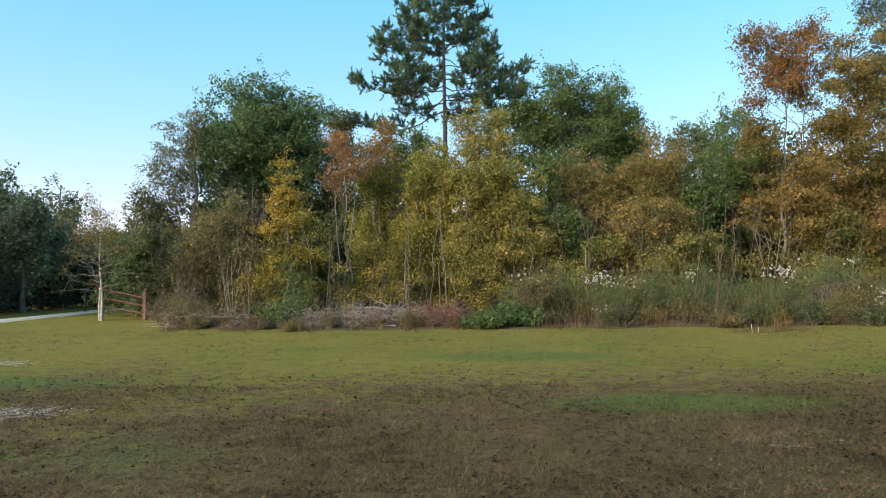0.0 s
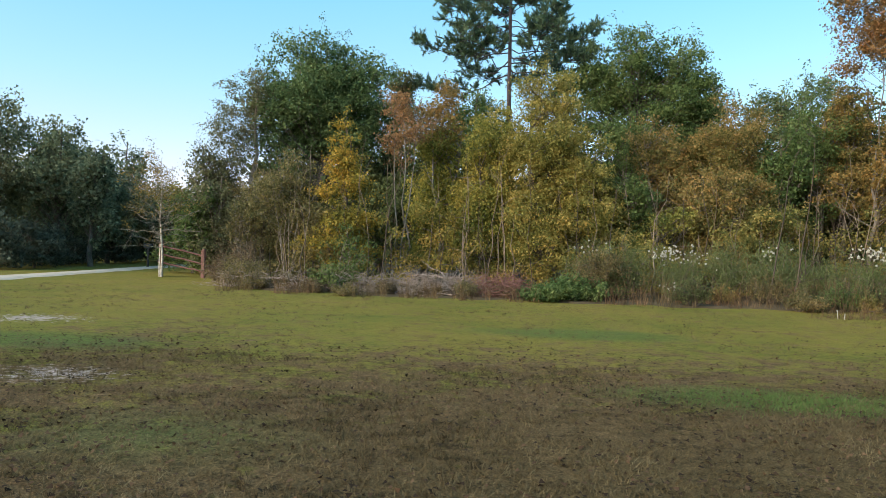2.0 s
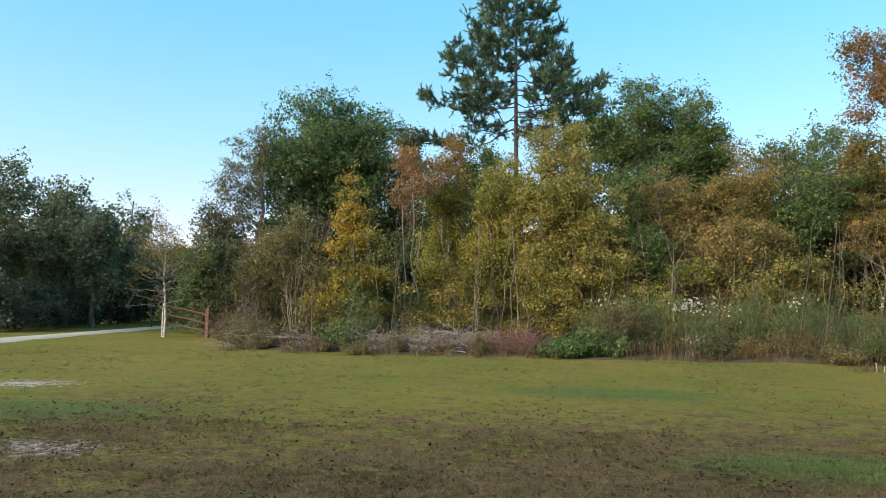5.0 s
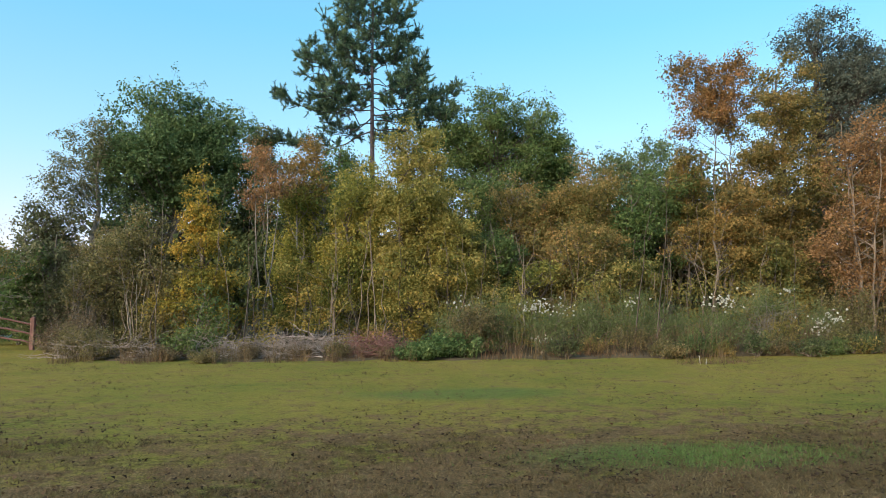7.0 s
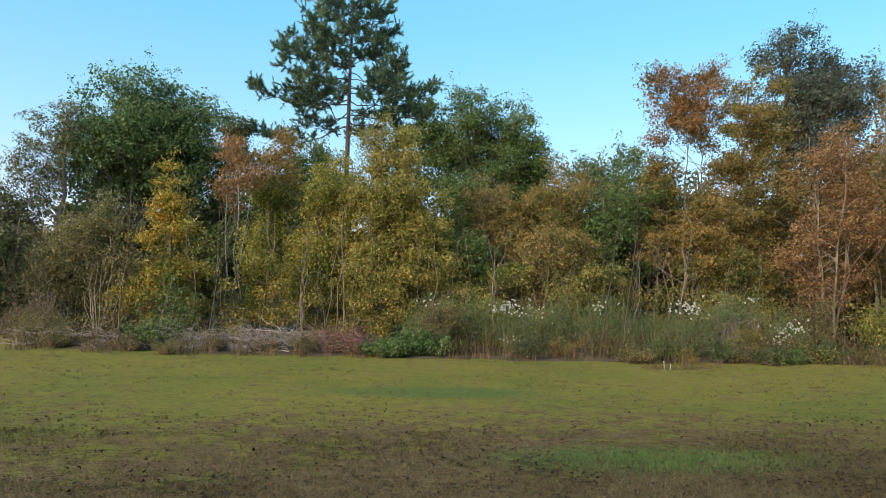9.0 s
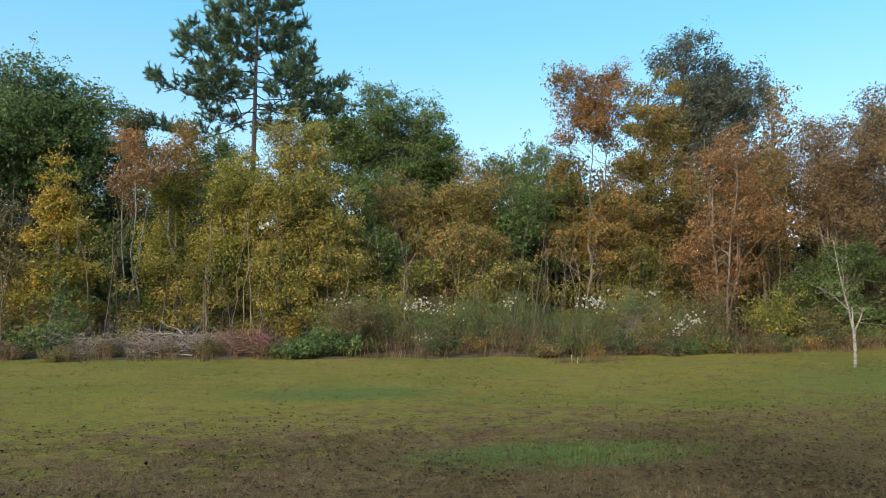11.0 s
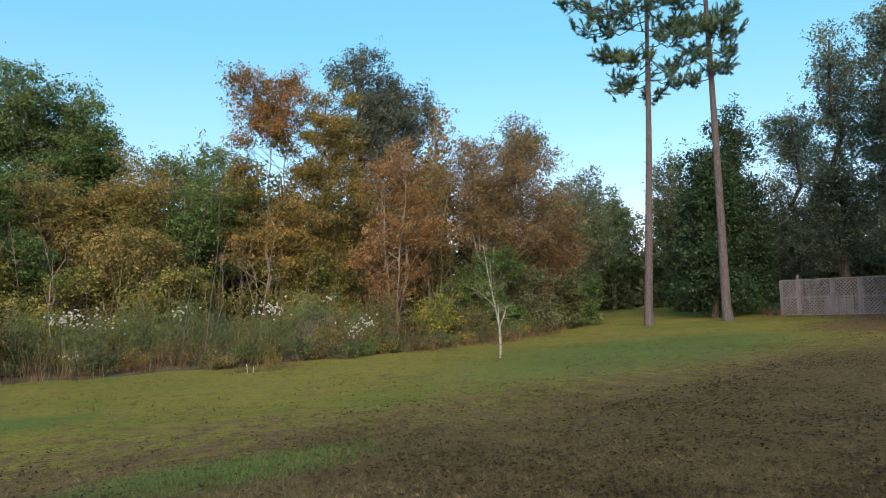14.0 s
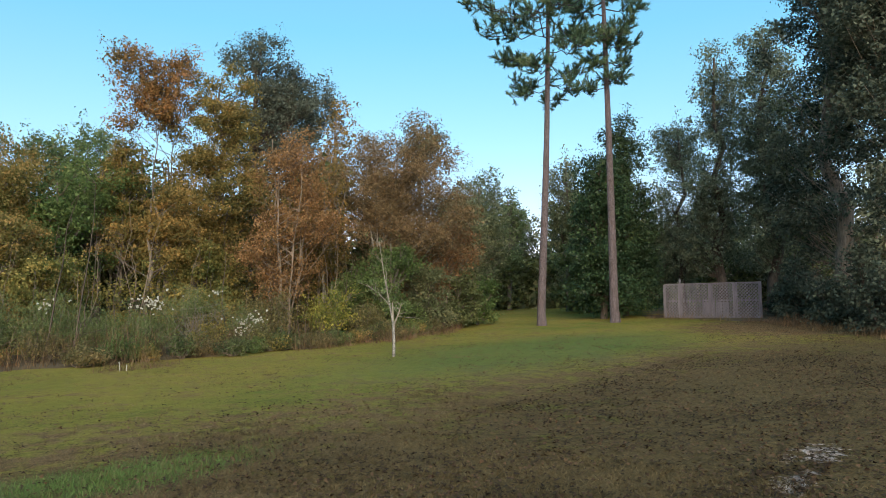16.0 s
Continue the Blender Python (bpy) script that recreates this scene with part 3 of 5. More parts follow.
    tuft, t_nrm = sprays(shoot, d[hi], 16, np.full(len(hi), 2.2 * fine), 0.9, rng)
    inner, i_dir = clump_points(cc, radii * 0.66, n_in, st.flat, rng)
    tris = np.concatenate([leaf_triangles(outer, o_nrm, fine, 0.8, rng), leaf_triangles(tuft, t_nrm, fine, 0.75, rng),
                           leaf_triangles(inner, i_dir * 0.6 + rng.normal(0, 0.6, inner.shape) + [0, 0, 0.3], coarse, 0.75, rng)])
    tris[:, :, 2] = np.maximum(tris[:, :, 2], 0.06)
    if st.top:
        mid = tris[:, 0]
        hi = mid[:, 2] + rng.normal(0, 0.5, len(mid)) > cb + 0.72 * (h - cb)
        v = tris[hi].reshape(-1, 3)
        child("crown_top", mesh_of("crown_top", v, np.arange(len(v)).reshape(-1, 3), st.top), tree)
        tris = tris[~hi]
    v = tris.reshape(-1, 3)
    child("crown", mesh_of("crown", v, np.arange(len(v)).reshape(-1, 3), st.leaf), tree)
    return tree


S_OAK = Style(OAK_GREEN, "large dark green oak with a rounded dense crown", size=0.19, dens=1.0, clump=0.24, fill=1.45)
S_DARK = Style(ROAD_GREEN, "dark green tree in deep shade across the track", size=0.26, dens=0.85, fill=1.5)
S_DARKBACK = Style(DARK_GREEN, "dark green tree deep in the wood", size=0.38, dens=0.7, clump=0.36, fill=0.8, grain=1.4)
S_INNER = Style(DARK_GREEN, "dark green tree behind the bare trunks", size=0.22, dens=0.78, clump=0.34, fill=1.1)
# darkness of the hollow beneath the roadside trees, put into the leaf colour
S_ROADBUSH = Style(SHADE_GREEN, "bush across the track, its shade put into blackish leaves", size=0.2, dens=1.1)
S_FARBACK = Style(HAZE_GREEN, "far tree beyond the clearing, leaves tinted blue-green for haze", size=0.34, dens=0.75, clump=0.34, fill=0.9, grain=1.2)
S_ROADTHIN = Style(ROAD_GREEN, "dark tree with thin outer twigs beside the track", size=0.18, dens=0.45, clump=0.22, fill=0.8)
S_FARMIX = Style(BROWN_MIX, "small autumn tree far down the track", size=0.26)
S_GREEN = Style(GREEN, "green broad-leaved tree among the autumn trees", size=0.19)
S_GREEN2 = Style(GREEN, "tall green tree with a broad crown behind the autumn trees", size=0.19, dens=1.0, clump=0.3, fill=1.1)
S_DULL = Style(DULL_GREEN, "dull green tree with bare twigs at its edge", size=0.19, dens=0.7, clump=0.28)
S_GREY = Style(DULL_GREEN, "thin greyish-green tree with tan leaf patches", PALE_BARK, size=0.14, dens=0.6, clump=0.28, fill=1.0, limb=0.5)
S_OLBROWN = Style(OLIVE_BROWN, "olive-brown thicket tree with several pale thin stems", PALE_BARK, size=0.13, dens=0.6, stems=7, clump=0.28, limb=0.6)
S_DULLLOW = Style(DULL_GREEN, "dull green bushy tree behind the fence", size=0.17, dens=0.9, clump=0.3)
S_BROWNG = Style(BROWN_MIX, "olive and brown tree with bare twigs showing", PALE_BARK, size=0.145, dens=0.9, stems=2, clump=0.28, fill=1.3, limb=0.6)
S_OLGREEN = Style(GREEN, "olive-green tree beside the orange maple", size=0.145, dens=1.0, clump=0.3)
S_GREENLOW = Style(GREEN, "low green leafy tree at the mouth of the clearing", size=0.17, dens=1.0, clump=0.3)
S_YELLOW = Style(YELLOW, "bright yellow young tree in layered tiers of leaves", size=0.145, dens=0.85, flat=0.4, clump=0.36, fill=1.2)
S_TAN = Style(TAN_LEAF, "half-bare tree with slender pale trunks and tan leaves", WHITISH_BARK, size=0.11, dens=0.5, stems=3, clump=0.36, limb=0.5)
S_YGREEN = Style(YELLOW_GREEN, "yellow-green tree with an orange-brown top", PALE_BARK, size=0.145, dens=1.0, stems=2, top=ORANGE)
S_OLIVE = Style(OLIVE, "olive-yellow autumn tree with small leaves", size=0.145, dens=1.0, stems=2, clump=0.3, fill=1.1)
S_OLIVEG = Style(YELLOW_GREEN, "yellow-green autumn tree with small leaves", size=0.145, dens=1.0, stems=2, clump=0.3, fill=1.1)
S_BROWN = Style(BROWN_MIX, "mixed brown and green autumn tree", size=0.145, dens=1.0, stems=3, clump=0.26, fill=1.3)
S_FARLIGHT = Style(PALE_GREEN, "pale green tree far behind the wood with sky gaps", size=0.26, dens=0.55, clump=0.3, fill=1.1)
S_SAGE = Style(SAGE, "thin pale sage-green tree at the mouth of the clearing", PALE_BARK, size=0.2, dens=0.5, clump=0.28, fill=1.0, limb=0.6)
S_FAROLIVE = Style(SAGE, "tall pale olive-green tree beyond the clearing", size=0.23, dens=0.9, clump=0.32)
S_OLORANGE = Style(OLIVE_ORANGE, "olive-orange autumn maple with layered boughs", size=0.145, dens=1.15, flat=0.6, clump=0.3, fill=1.15)
S_ORANGE = Style(ORANGE, "tall maple with a sparse orange and red crown", BARK, size=0.15, dens=0.85, clump=0.34, limb=0.7, stems=2, fill=1.3, top=None)
S_ORBACK = Style(OLIVE_ORANGE, "olive-orange tree in the shade of the maples", size=0.22, dens=0.72, clump=0.34, grain=1.2)
S_GREENBACK = Style(GREEN, "green tree in the depth of the wood", size=0.22, dens=0.72, clump=0.34, grain=1.2)
S_AMBERTHIN = Style(AMBER, "thin orange-yellow tree with pale slender stems", PALE_BARK, size=0.12, dens=0.55, clump=0.3, stems=4, limb=0.6)
S_ORLOW = Style(AMBER, "low spreading maple with olive-orange leaves", size=0.145, dens=1.15, flat=0.4, clump=0.34)
S_ORTHIN = Style(ORANGE, "thin orange-brown tree against the sky", PALE_BARK, size=0.18, dens=0.45, clump=0.34, fill=1.2)
S_BLUE = Style(BLUE_GREY, "tall grey-green tree with a ragged open top", DARK_TWIG, size=0.16, dens=0.8, clump=0.24, fill=1.1)
S_RUST = Style(RUST, "rust-red tree with many pale stems from one foot", TAN_TWIG, size=0.11, dens=0.5, stems=8, clump=0.34, fill=1.1, limb=0.7)
S_BRTWIG = Style(TWIG_BROWN, "brown twiggy tree with pale trunks, nearly bare", PALE_BARK, size=0.11, dens=0.58, stems=6, clump=0.3, fill=1.4, top=None, limb=0.5)
S_GTHIN = Style(DULL_GREEN, "thin green treetop against the sky", size=0.18, dens=0.35, clump=0.3)
S_RTWIG = Style(RUST, "rust-brown twiggy young tree", TAN_TWIG, size=0.12, dens=0.5, stems=3, clump=0.34, limb=0.7)
S_JUNIPERG = Style(GREEN, "soft green juniper at the edge of the lawn", size=0.12, dens=1.0, clump=0.3, flat=0.7)
S_JUNIPER = Style(DULL_GREEN, "dense dull green juniper at the edge of the lawn", size=0.12, dens=1.0, clump=0.3, flat=0.7)
S_BUSH = Style(DARK_GREEN, "large dark green bush at the corner of the wood", size=0.16, dens=1.2, clump=0.34)
S_MAGNOLIA = Style(GLOSSY, "dense dark glossy magnolia leafy to the ground", DARK_TWIG, size=0.2, dens=1.3, clump=0.36, flat=0.8, fill=1.3)
S_THIN = Style(HAZE_GREEN, "tall thin oak with open foliage against the sky", DARK_TWIG, size=0.18, dens=0.7, clump=0.3, fill=1.2, limb=0.5, flat=0.7)
S_OLDARK = Style(DARK_GREEN, "olive-green tree in the shade beside the fence", DARK_TWIG, size=0.14, dens=0.65, clump=0.3, limb=0.7)
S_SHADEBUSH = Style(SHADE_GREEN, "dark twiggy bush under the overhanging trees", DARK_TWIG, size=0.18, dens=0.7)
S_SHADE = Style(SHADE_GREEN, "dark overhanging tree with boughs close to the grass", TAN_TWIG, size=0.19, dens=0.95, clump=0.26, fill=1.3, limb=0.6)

# across the track
grow("oak_tree", -24.0, 36.5, 8.2, 2.6, 0.2, S_DARK, 1, group="trees across the track")
grow("oak_tree", -27.6, 35.5, 9.4, 2.8, 0.2, S_DARK, 2, group="trees across the track")
grow("oak_tree", -25.5, 29.0, 11.0, 3.0, 2.5, S_ROADTHIN, 3, group="trees across the track")
grow("oak_tree", -26.4, 31.0, 7.0, 2.8, 0.2, S_DARK, 4, group="trees across the track")
grow("oak_tree", -21.2, 35.1, 6.8, 1.5, 0.2, S_DARK, 193, group="trees across the track")
grow("oak_tree", -22.9, 39.5, 6.6, 2.1, 0.2, S_DARK, 72, group="trees across the track")
grow("cedar_tree", -23.6, 42.5, 8.4, 1.9, 0.2, S_DARK, 5, group="trees across the track", shape=0.3)
grow("oak_tree", -22.6, 45.0, 5.6, 2.0, 0.2, S_DARK, 71, group="trees across the track")
grow("oak_tree", -27.0, 54.0, 6.0, 2.9, 0.2, S_FARMIX, 6, group="trees across the track")
grow("oak_tree", -31.0, 44.0, 8.5, 3.6, 0.2, S_DARKBACK, 7, group="trees across the track")
grow("oak_tree", -20.5, 60.0, 5.5, 3.5, 0.2, S_FARMIX, 8, group="trees across the track")
grow("oak_tree", -33.0, 24.0, 10.0, 4.0, 0.4, S_DARKBACK, 9, group="trees across the track")
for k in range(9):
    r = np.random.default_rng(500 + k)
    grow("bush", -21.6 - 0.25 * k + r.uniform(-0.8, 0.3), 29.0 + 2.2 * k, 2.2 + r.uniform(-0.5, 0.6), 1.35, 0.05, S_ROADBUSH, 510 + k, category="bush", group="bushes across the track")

# the wood, from the fence towards the pines
grow("oak_tree", -19.8, 43.4, 5.8, 1.7, 0.1, S_FARMIX, 10)
grow("elm_tree", -12.8, 35.4, 10.8, 2.5, 4.8, S_GREY, 11, lobes=((-0.3, -0.1, 9.3, 1.2, 1.5), (-1.1, -0.4, 6.5, 1.3, 1.7)))
grow("oak_tree", -9.8, 36.9, 12.3, 3.6, 4.9, S_OAK, 12, lobes=((-1.0, -0.2, 9.0, 2.2, 3.2), (0.6, 0.3, 9.3, 2.1, 3.1), (2.1, 0.4, 8.9, 1.9, 3.2), (-2.1, -0.5, 7.4, 1.5, 2.6)))
grow("oak_tree", -6.6, 45.2, 13.5, 1.3, 9.1, S_INNER, 13)
grow("oak_tree", -12.9, 31.6, 5.0, 1.5, 0.3, S_DULLLOW, 14)
grow("elm_tree", -8.9, 29.3, 5.4, 2.3, 2.1, S_OLBROWN, 15, trunk_r=0.09, lobes=((-0.9, -0.3, 3.4, 1.3, 1.3), (0.3, 0.1, 4.0, 1.0, 1.4)))
grow("elm_tree", -11.0, 29.7, 3.8, 1.1, 0.8, S_OLBROWN, 16)
grow("maple_tree", -6.3, 28.6, 6.7, 1.7, 0.3, S_YELLOW, 17, lobes=((-0.2, 0.0, 5.3, 0.65, 1.3), (-0.1, 0.0, 3.8, 1.1, 1.3), (0.0, 0.0, 1.7, 1.55, 1.4)))
grow("elm_tree", -4.4, 30.9, 8.6, 1.2, 5.2, S_TAN, 18, trunk_r=0.1, lobes=((-0.4, 0.0, 7.7, 0.8, 0.8), (0.5, 0.1, 7.2, 0.9, 1.0), (0.0, 0.0, 5.9, 0.9, 0.9)))
grow("oak_tree", -2.8, 33.0, 9.2, 1.7, 0.5, S_YGREEN, 19, lobes=((-0.2, 0.0, 7.9, 1.15, 1.3), (0.0, 0.0, 5.3, 1.5, 1.8), (-0.3, 0.0, 2.3, 1.5, 1.9)))
grow("oak_tree", -1.7, 41.6, 12.2, 2.6, 3.7, S_GREEN, 20)
grow("oak_tree", -4.4, 40.0, 10.6, 2.0, 2.0, S_GREENBACK, 180)
grow("maple_tree", -0.4, 31.6, 8.2, 1.8, 0.5, S_OLIVEG, 21, lobes=((0.0, 0.0, 6.4, 1.4, 1.7), (-0.3, 0.0, 4.4, 1.5, 1.6), (-0.3, 0.0, 2.5, 1.6, 2.0)))
grow("maple_tree", 1.9, 31.0, 10.1, 1.9, 0.6, S_OLIVE, 22, lobes=((-0.1, 0.0, 8.3, 1.2, 1.5), (0.1, 0.0, 6.9, 1.85, 1.7), (0.2, 0.0, 5.0, 2.0, 2.0), (-0.1, 0.0, 2.5, 1.8, 1.9)))
grow("maple_tree", 3.5, 30.3, 6.7, 1.4, 0.3, S_OLIVE, 23, lobes=((-0.1, 0.0, 5.2, 1.1, 1.6), (-0.1, 0.0, 2.3, 1.3, 2.0)))
grow("oak_tree", 7.4, 40.8, 14.4, 4.1, 4.3, S_GREEN2, 24, lobes=((-2.6, 0.3, 10.8, 1.7, 2.4), (-0.7, 0.1, 11.7, 2.2, 2.7), (1.6, -0.5, 11.2, 2.1, 2.5), (3.6, -0.8, 9.0, 1.7, 2.0), (0.3, -0.1, 7.1, 3.6, 2.8)))
grow("oak_tree", 11.2, 41.9, 10.9, 2.1, 5.7, S_DULL, 25)
grow("elm_tree", 7.2, 33.7, 8.2, 1.6, 2.6, S_BROWNG, 26)
grow("maple_tree", 10.2, 33.3, 9.0, 2.4, 3.5, S_BROWNG, 27, lobes=((0.2, 0.0, 7.0, 1.7, 1.7), (-1.0, 0.2, 5.0, 1.7, 1.7), (1.0, 0.1, 4.2, 1.6, 1.9)))
grow("maple_tree", 8.9, 30.1, 5.8, 2.5, 0.4, S_BROWN, 28)
grow("oak_tree", 5.2, 31.2, 5.6, 1.9, 0.3, S_GREENLOW, 175)
grow("oak_tree", 11.9, 32.0, 7.4, 1.6, 0.4, S_GREEN, 176)
grow("maple_tree", 15.6, 27.2, 4.6, 1.9, 0.3, S_BROWN, 177)
grow("maple_tree", 10.5, 29.2, 3.9, 1.7, 0.2, S_BROWNG, 178)
grow("maple_tree", 6.4, 29.3, 3.6, 1.5, 0.2, S_OLIVE, 179)
grow("elm_tree", 4.6, 30.7, 4.6, 1.1, 0.5, S_BROWN, 29)
grow("maple_tree", 15.2, 33.4, 9.5, 1.6, 2.4, S_BROWN, 190)
grow("oak_tree", 17.2, 32.9, 9.0, 1.5, 2.2, S_ORBACK, 191)
grow("oak_tree", 14.5, 35.5, 9.3, 1.5, 2.3, S_OLGREEN, 192)
grow("oak_tree", 20.1, 50.4, 13.9, 4.0, 5.5, S_FARLIGHT, 30, lobes=((0.4, -0.2, 12.0, 1.9, 1.9), (-1.9, 0.8, 10.1, 1.9, 2.8), (1.2, -0.5, 7.8, 2.1, 2.3)))
grow("oak_tree", 14.3, 33.3, 8.5, 2.1, 2.9, S_OLGREEN, 31, lobes=((0.0, 0.0, 6.9, 1.4, 1.6), (-0.5, 0.2, 4.5, 1.5, 1.7)))
grow("maple_tree", 16.1, 31.3, 13.5, 2.5, 8.8, S_ORANGE, 32, trunk_r=0.13, lobes=((-1.1, 0.6, 12.0, 1.2, 1.5), (0.4, -0.2, 11.6, 0.9, 1.6), (-0.8, 0.4, 9.9, 1.4, 1.1)))
grow("maple_tree", 13.8, 28.0, 6.3, 2.3, 2.9, S_ORLOW, 33, lobes=((0.0, 0.0, 4.0, 1.6, 1.1), (1.0, -0.6, 5.2, 1.1, 1.0)))
grow("maple_tree", 17.8, 29.7, 12.6, 2.5, 0.6, S_OLORANGE, 34, lobes=((0.3, 0.1, 11.2, 1.25, 1.3), (-0.3, 0.1, 8.9, 1.8, 1.6), (0.3, -0.3, 6.2, 2.1, 2.0), (-0.4, 0.3, 2.9, 1.8, 2.0)))
grow("oak_tree", 23.4, 34.9, 16.9, 3.0, 7.7, S_BLUE, 35, lobes=((0.3, -0.2, 14.3, 2.0, 2.4), (3.0, -1.3, 13.0, 1.5, 2.0), (0.9, -0.5, 10.7, 2.4, 3.0)))
grow("maple_tree", 17.5, 24.3, 9.3, 1.8, 2.4, S_RUST, 36, lean=(0.2, 0), lobes=((0.6, 0.0, 7.6, 1.1, 1.5), (0.1, 0.1, 6.2, 1.45, 1.4), (0.7, -0.2, 4.8, 1.5, 1.3), (-0.4, 0.2, 3.9, 1.4, 1.4), (0.2, 0.1, 2.3, 1.3, 1.0)))
grow("maple_tree", 24.0, 28.7, 12.2, 1.4, 4.9, S_ORTHIN, 37, lobes=((0.2, -0.2, 10.0, 1.1, 2.2), (-0.1, 0.1, 6.8, 1.3, 1.9)))
grow("elm_tree", 22.8, 24.3, 9.8, 3.8, 3.0, S_BRTWIG, 38, lobes=((1.0, -1.0, 8.0, 2.0, 1.9), (-0.2, 0.2, 7.0, 1.7, 2.0), (1.4, -1.5, 5.2, 2.2, 2.2), (-0.1, 0.0, 4.6, 1.9, 1.9)))
grow("oak_tree", 29.4, 27.4, 12.0, 1.9, 7.9, S_GTHIN, 39)
grow("elm_tree", 25.8, 23.2, 6.7, 2.6, 0.6, S_RTWIG, 40, lobes=((0.4, -0.4, 4.3, 1.4, 2.4), (-0.6, 0.7, 2.5, 1.6, 1.9)))
grow("cedar_tree", 21.3, 22.2, 4.3, 1.5, 0.1, S_JUNIPERG, 41)
grow("cedar_tree", 20.5, 23.7, 3.3, 1.2, 0.1, S_JUNIPERG, 42)
grow("cedar_tree", 23.5, 22.0, 3.2, 1.5, 0.1, S_JUNIPER, 43)
grow("oak_tree", 26.3, 22.5, 2.9, 1.3, 0.1, S_BUSH, 44, category="bush", group="bushes")
grow("oak_tree", 28.9, 23.3, 2.4, 1.3, 0.1, S_GREENLOW, 45)
grow("oak_tree", 38.3, 30.7, 10.2, 2.6, 2.5, S_SAGE, 46, lobes=((0.1, -0.2, 8.0, 1.8, 2.2), (0.6, -0.8, 5.0, 2.0, 2.3)), group="trees beyond the clearing")
grow("oak_tree", 48.1, 34.2, 10.2, 2.0, 1.6, S_FARLIGHT, 47, group="trees beyond the clearing")
grow("oak_tree", -14.3, 32.0, 4.9, 1.8, 0.2, S_GREENLOW, 80)
grow("oak_tree", 28.0, 24.6, 3.2, 1.9, 0.2, S_BUSH, 46, category="bush", group="bushes")
grow("oak_tree", 11.2, 36.5, 9.2, 2.0, 1.5, S_DULL, 147)
grow("elm_tree", 6.0, 36.5, 8.4, 1.9, 1.5, S_GREEN, 148)
grow("oak_tree", 17.2, 35.5, 10.6, 2.2, 0.5, S_GREENBACK, 149)
grow("oak_tree", 21.0, 29.5, 8.5, 2.0, 0.5, S_ORBACK, 66)
grow("oak_tree", 27.0, 28.5, 8.8, 2.0, 0.5, S_DARKBACK, 67)
grow("oak_tree", 20.5, 26.5, 5.5, 1.8, 0.3, S_ORBACK, 68)
grow("maple_tree", 20.3, 25.2, 7.8, 1.5, 1.8, S_AMBERTHIN, 182)
grow("oak_tree", -12.0, 34.0, 6.0, 2.0, 0.3, S_OLBROWN, 69)
grow("oak_tree", -14.8, 35.0, 6.4, 1.9, 0.3, S_DULL, 181)

grow("oak_tree", 26.0, 33.5, 10.4, 2.4, 1.0, S_DARKBACK, 150)
grow("oak_tree", 14.0, 40.0, 8.0, 2.2, 1.0, S_GREENBACK, 151)
grow("oak_tree", 33.0, 27.5, 7.8, 1.9, 1.8, S_SAGE, 152)

grow("oak_tree", -5.0, 36.8, 8.6, 2.0, 0.4, S_INNER, 153)
grow("oak_tree", -7.0, 40.2, 9.0, 2.2, 0.3, S_INNER, 155)
grow("oak_tree", 22.6, 28.2, 8.6, 1.5, 0.4, S_DARKBACK, 154)
grow("oak_tree", 22.3, 26.4, 4.4, 1.3, 0.1, S_BUSH, 156, category="bush", group="bushes")

# beyond the clearing
grow("oak_tree", 42.3, 33.0, 10.9, 2.7, 0.4, S_FAROLIVE, 50, group="trees beyond the clearing")
grow("oak_tree", 48.0, 35.2, 4.8, 2.4, 0.1, S_DARKBACK, 171, group="trees beyond the clearing")
grow("oak_tree", 53.5, 36.6, 5.2, 2.6, 0.1, S_DARKBACK, 172, group="trees beyond the clearing")
grow("oak_tree", 53.0, 31.6, 5.2, 2.6, 0.1, S_DARKBACK, 173, group="trees beyond the clearing")
grow("oak_tree", 43.5, 24.5, 4.6, 2.2, 0.1, S_DARKBACK, 174, group="trees beyond the clearing")
grow("oak_tree", 35.0, 29.6, 9.0, 2.2, 2.2, S_SAGE, 51, group="trees beyond the clearing")
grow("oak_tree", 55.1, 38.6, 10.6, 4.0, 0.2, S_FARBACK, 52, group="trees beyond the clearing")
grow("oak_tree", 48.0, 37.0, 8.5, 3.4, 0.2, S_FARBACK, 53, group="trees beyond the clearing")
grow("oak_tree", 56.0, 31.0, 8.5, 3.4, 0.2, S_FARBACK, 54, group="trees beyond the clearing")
grow("oak_tree", 45.0, 26.9, 12.2, 2.2, 0.3, S_FAROLIVE, 55, group="trees beyond the clearing")
grow("magnolia_tree", 35.3, 19.45, 9.8, 2.0, 0.1, S_MAGNOLIA, 56, lobes=((0, -0.2, 1.6, 1.8, 1.6), (0, 0, 4.4, 1.7, 2.6), (0.1, 0, 7.6, 1.3, 1.9)), group="magnolias")
grow("magnolia_tree", 38.5, 19.65, 12.4, 1.9, 0.1, S_MAGNOLIA, 57, lobes=((-0.3, -0.3, 1.6, 1.9, 1.6), (0, 0, 5.4, 1.8, 3.2), (0, 0, 9.8, 1.25, 2.3)), group="magnolias")
grow("oak_tree", 44.0, 18.2, 13.2, 2.8, 1.2, S_THIN, 58, group="trees beyond the lattice fence")
grow("oak_tree", 41.4, 14.9, 16.8, 2.6, 2.0, S_THIN, 59, group="trees beyond the lattice fence")
grow("oak_tree", 40.2, 12.0, 17.2, 2.4, 2.0, S_THIN, 170, group="trees beyond the lattice fence")
grow("elm_tree", 38.6, 9.6, 12.6, 2.0, 0.6, S_OLDARK, 60, group="trees beyond the lattice fence")
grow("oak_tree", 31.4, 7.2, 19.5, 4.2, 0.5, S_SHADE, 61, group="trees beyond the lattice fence")
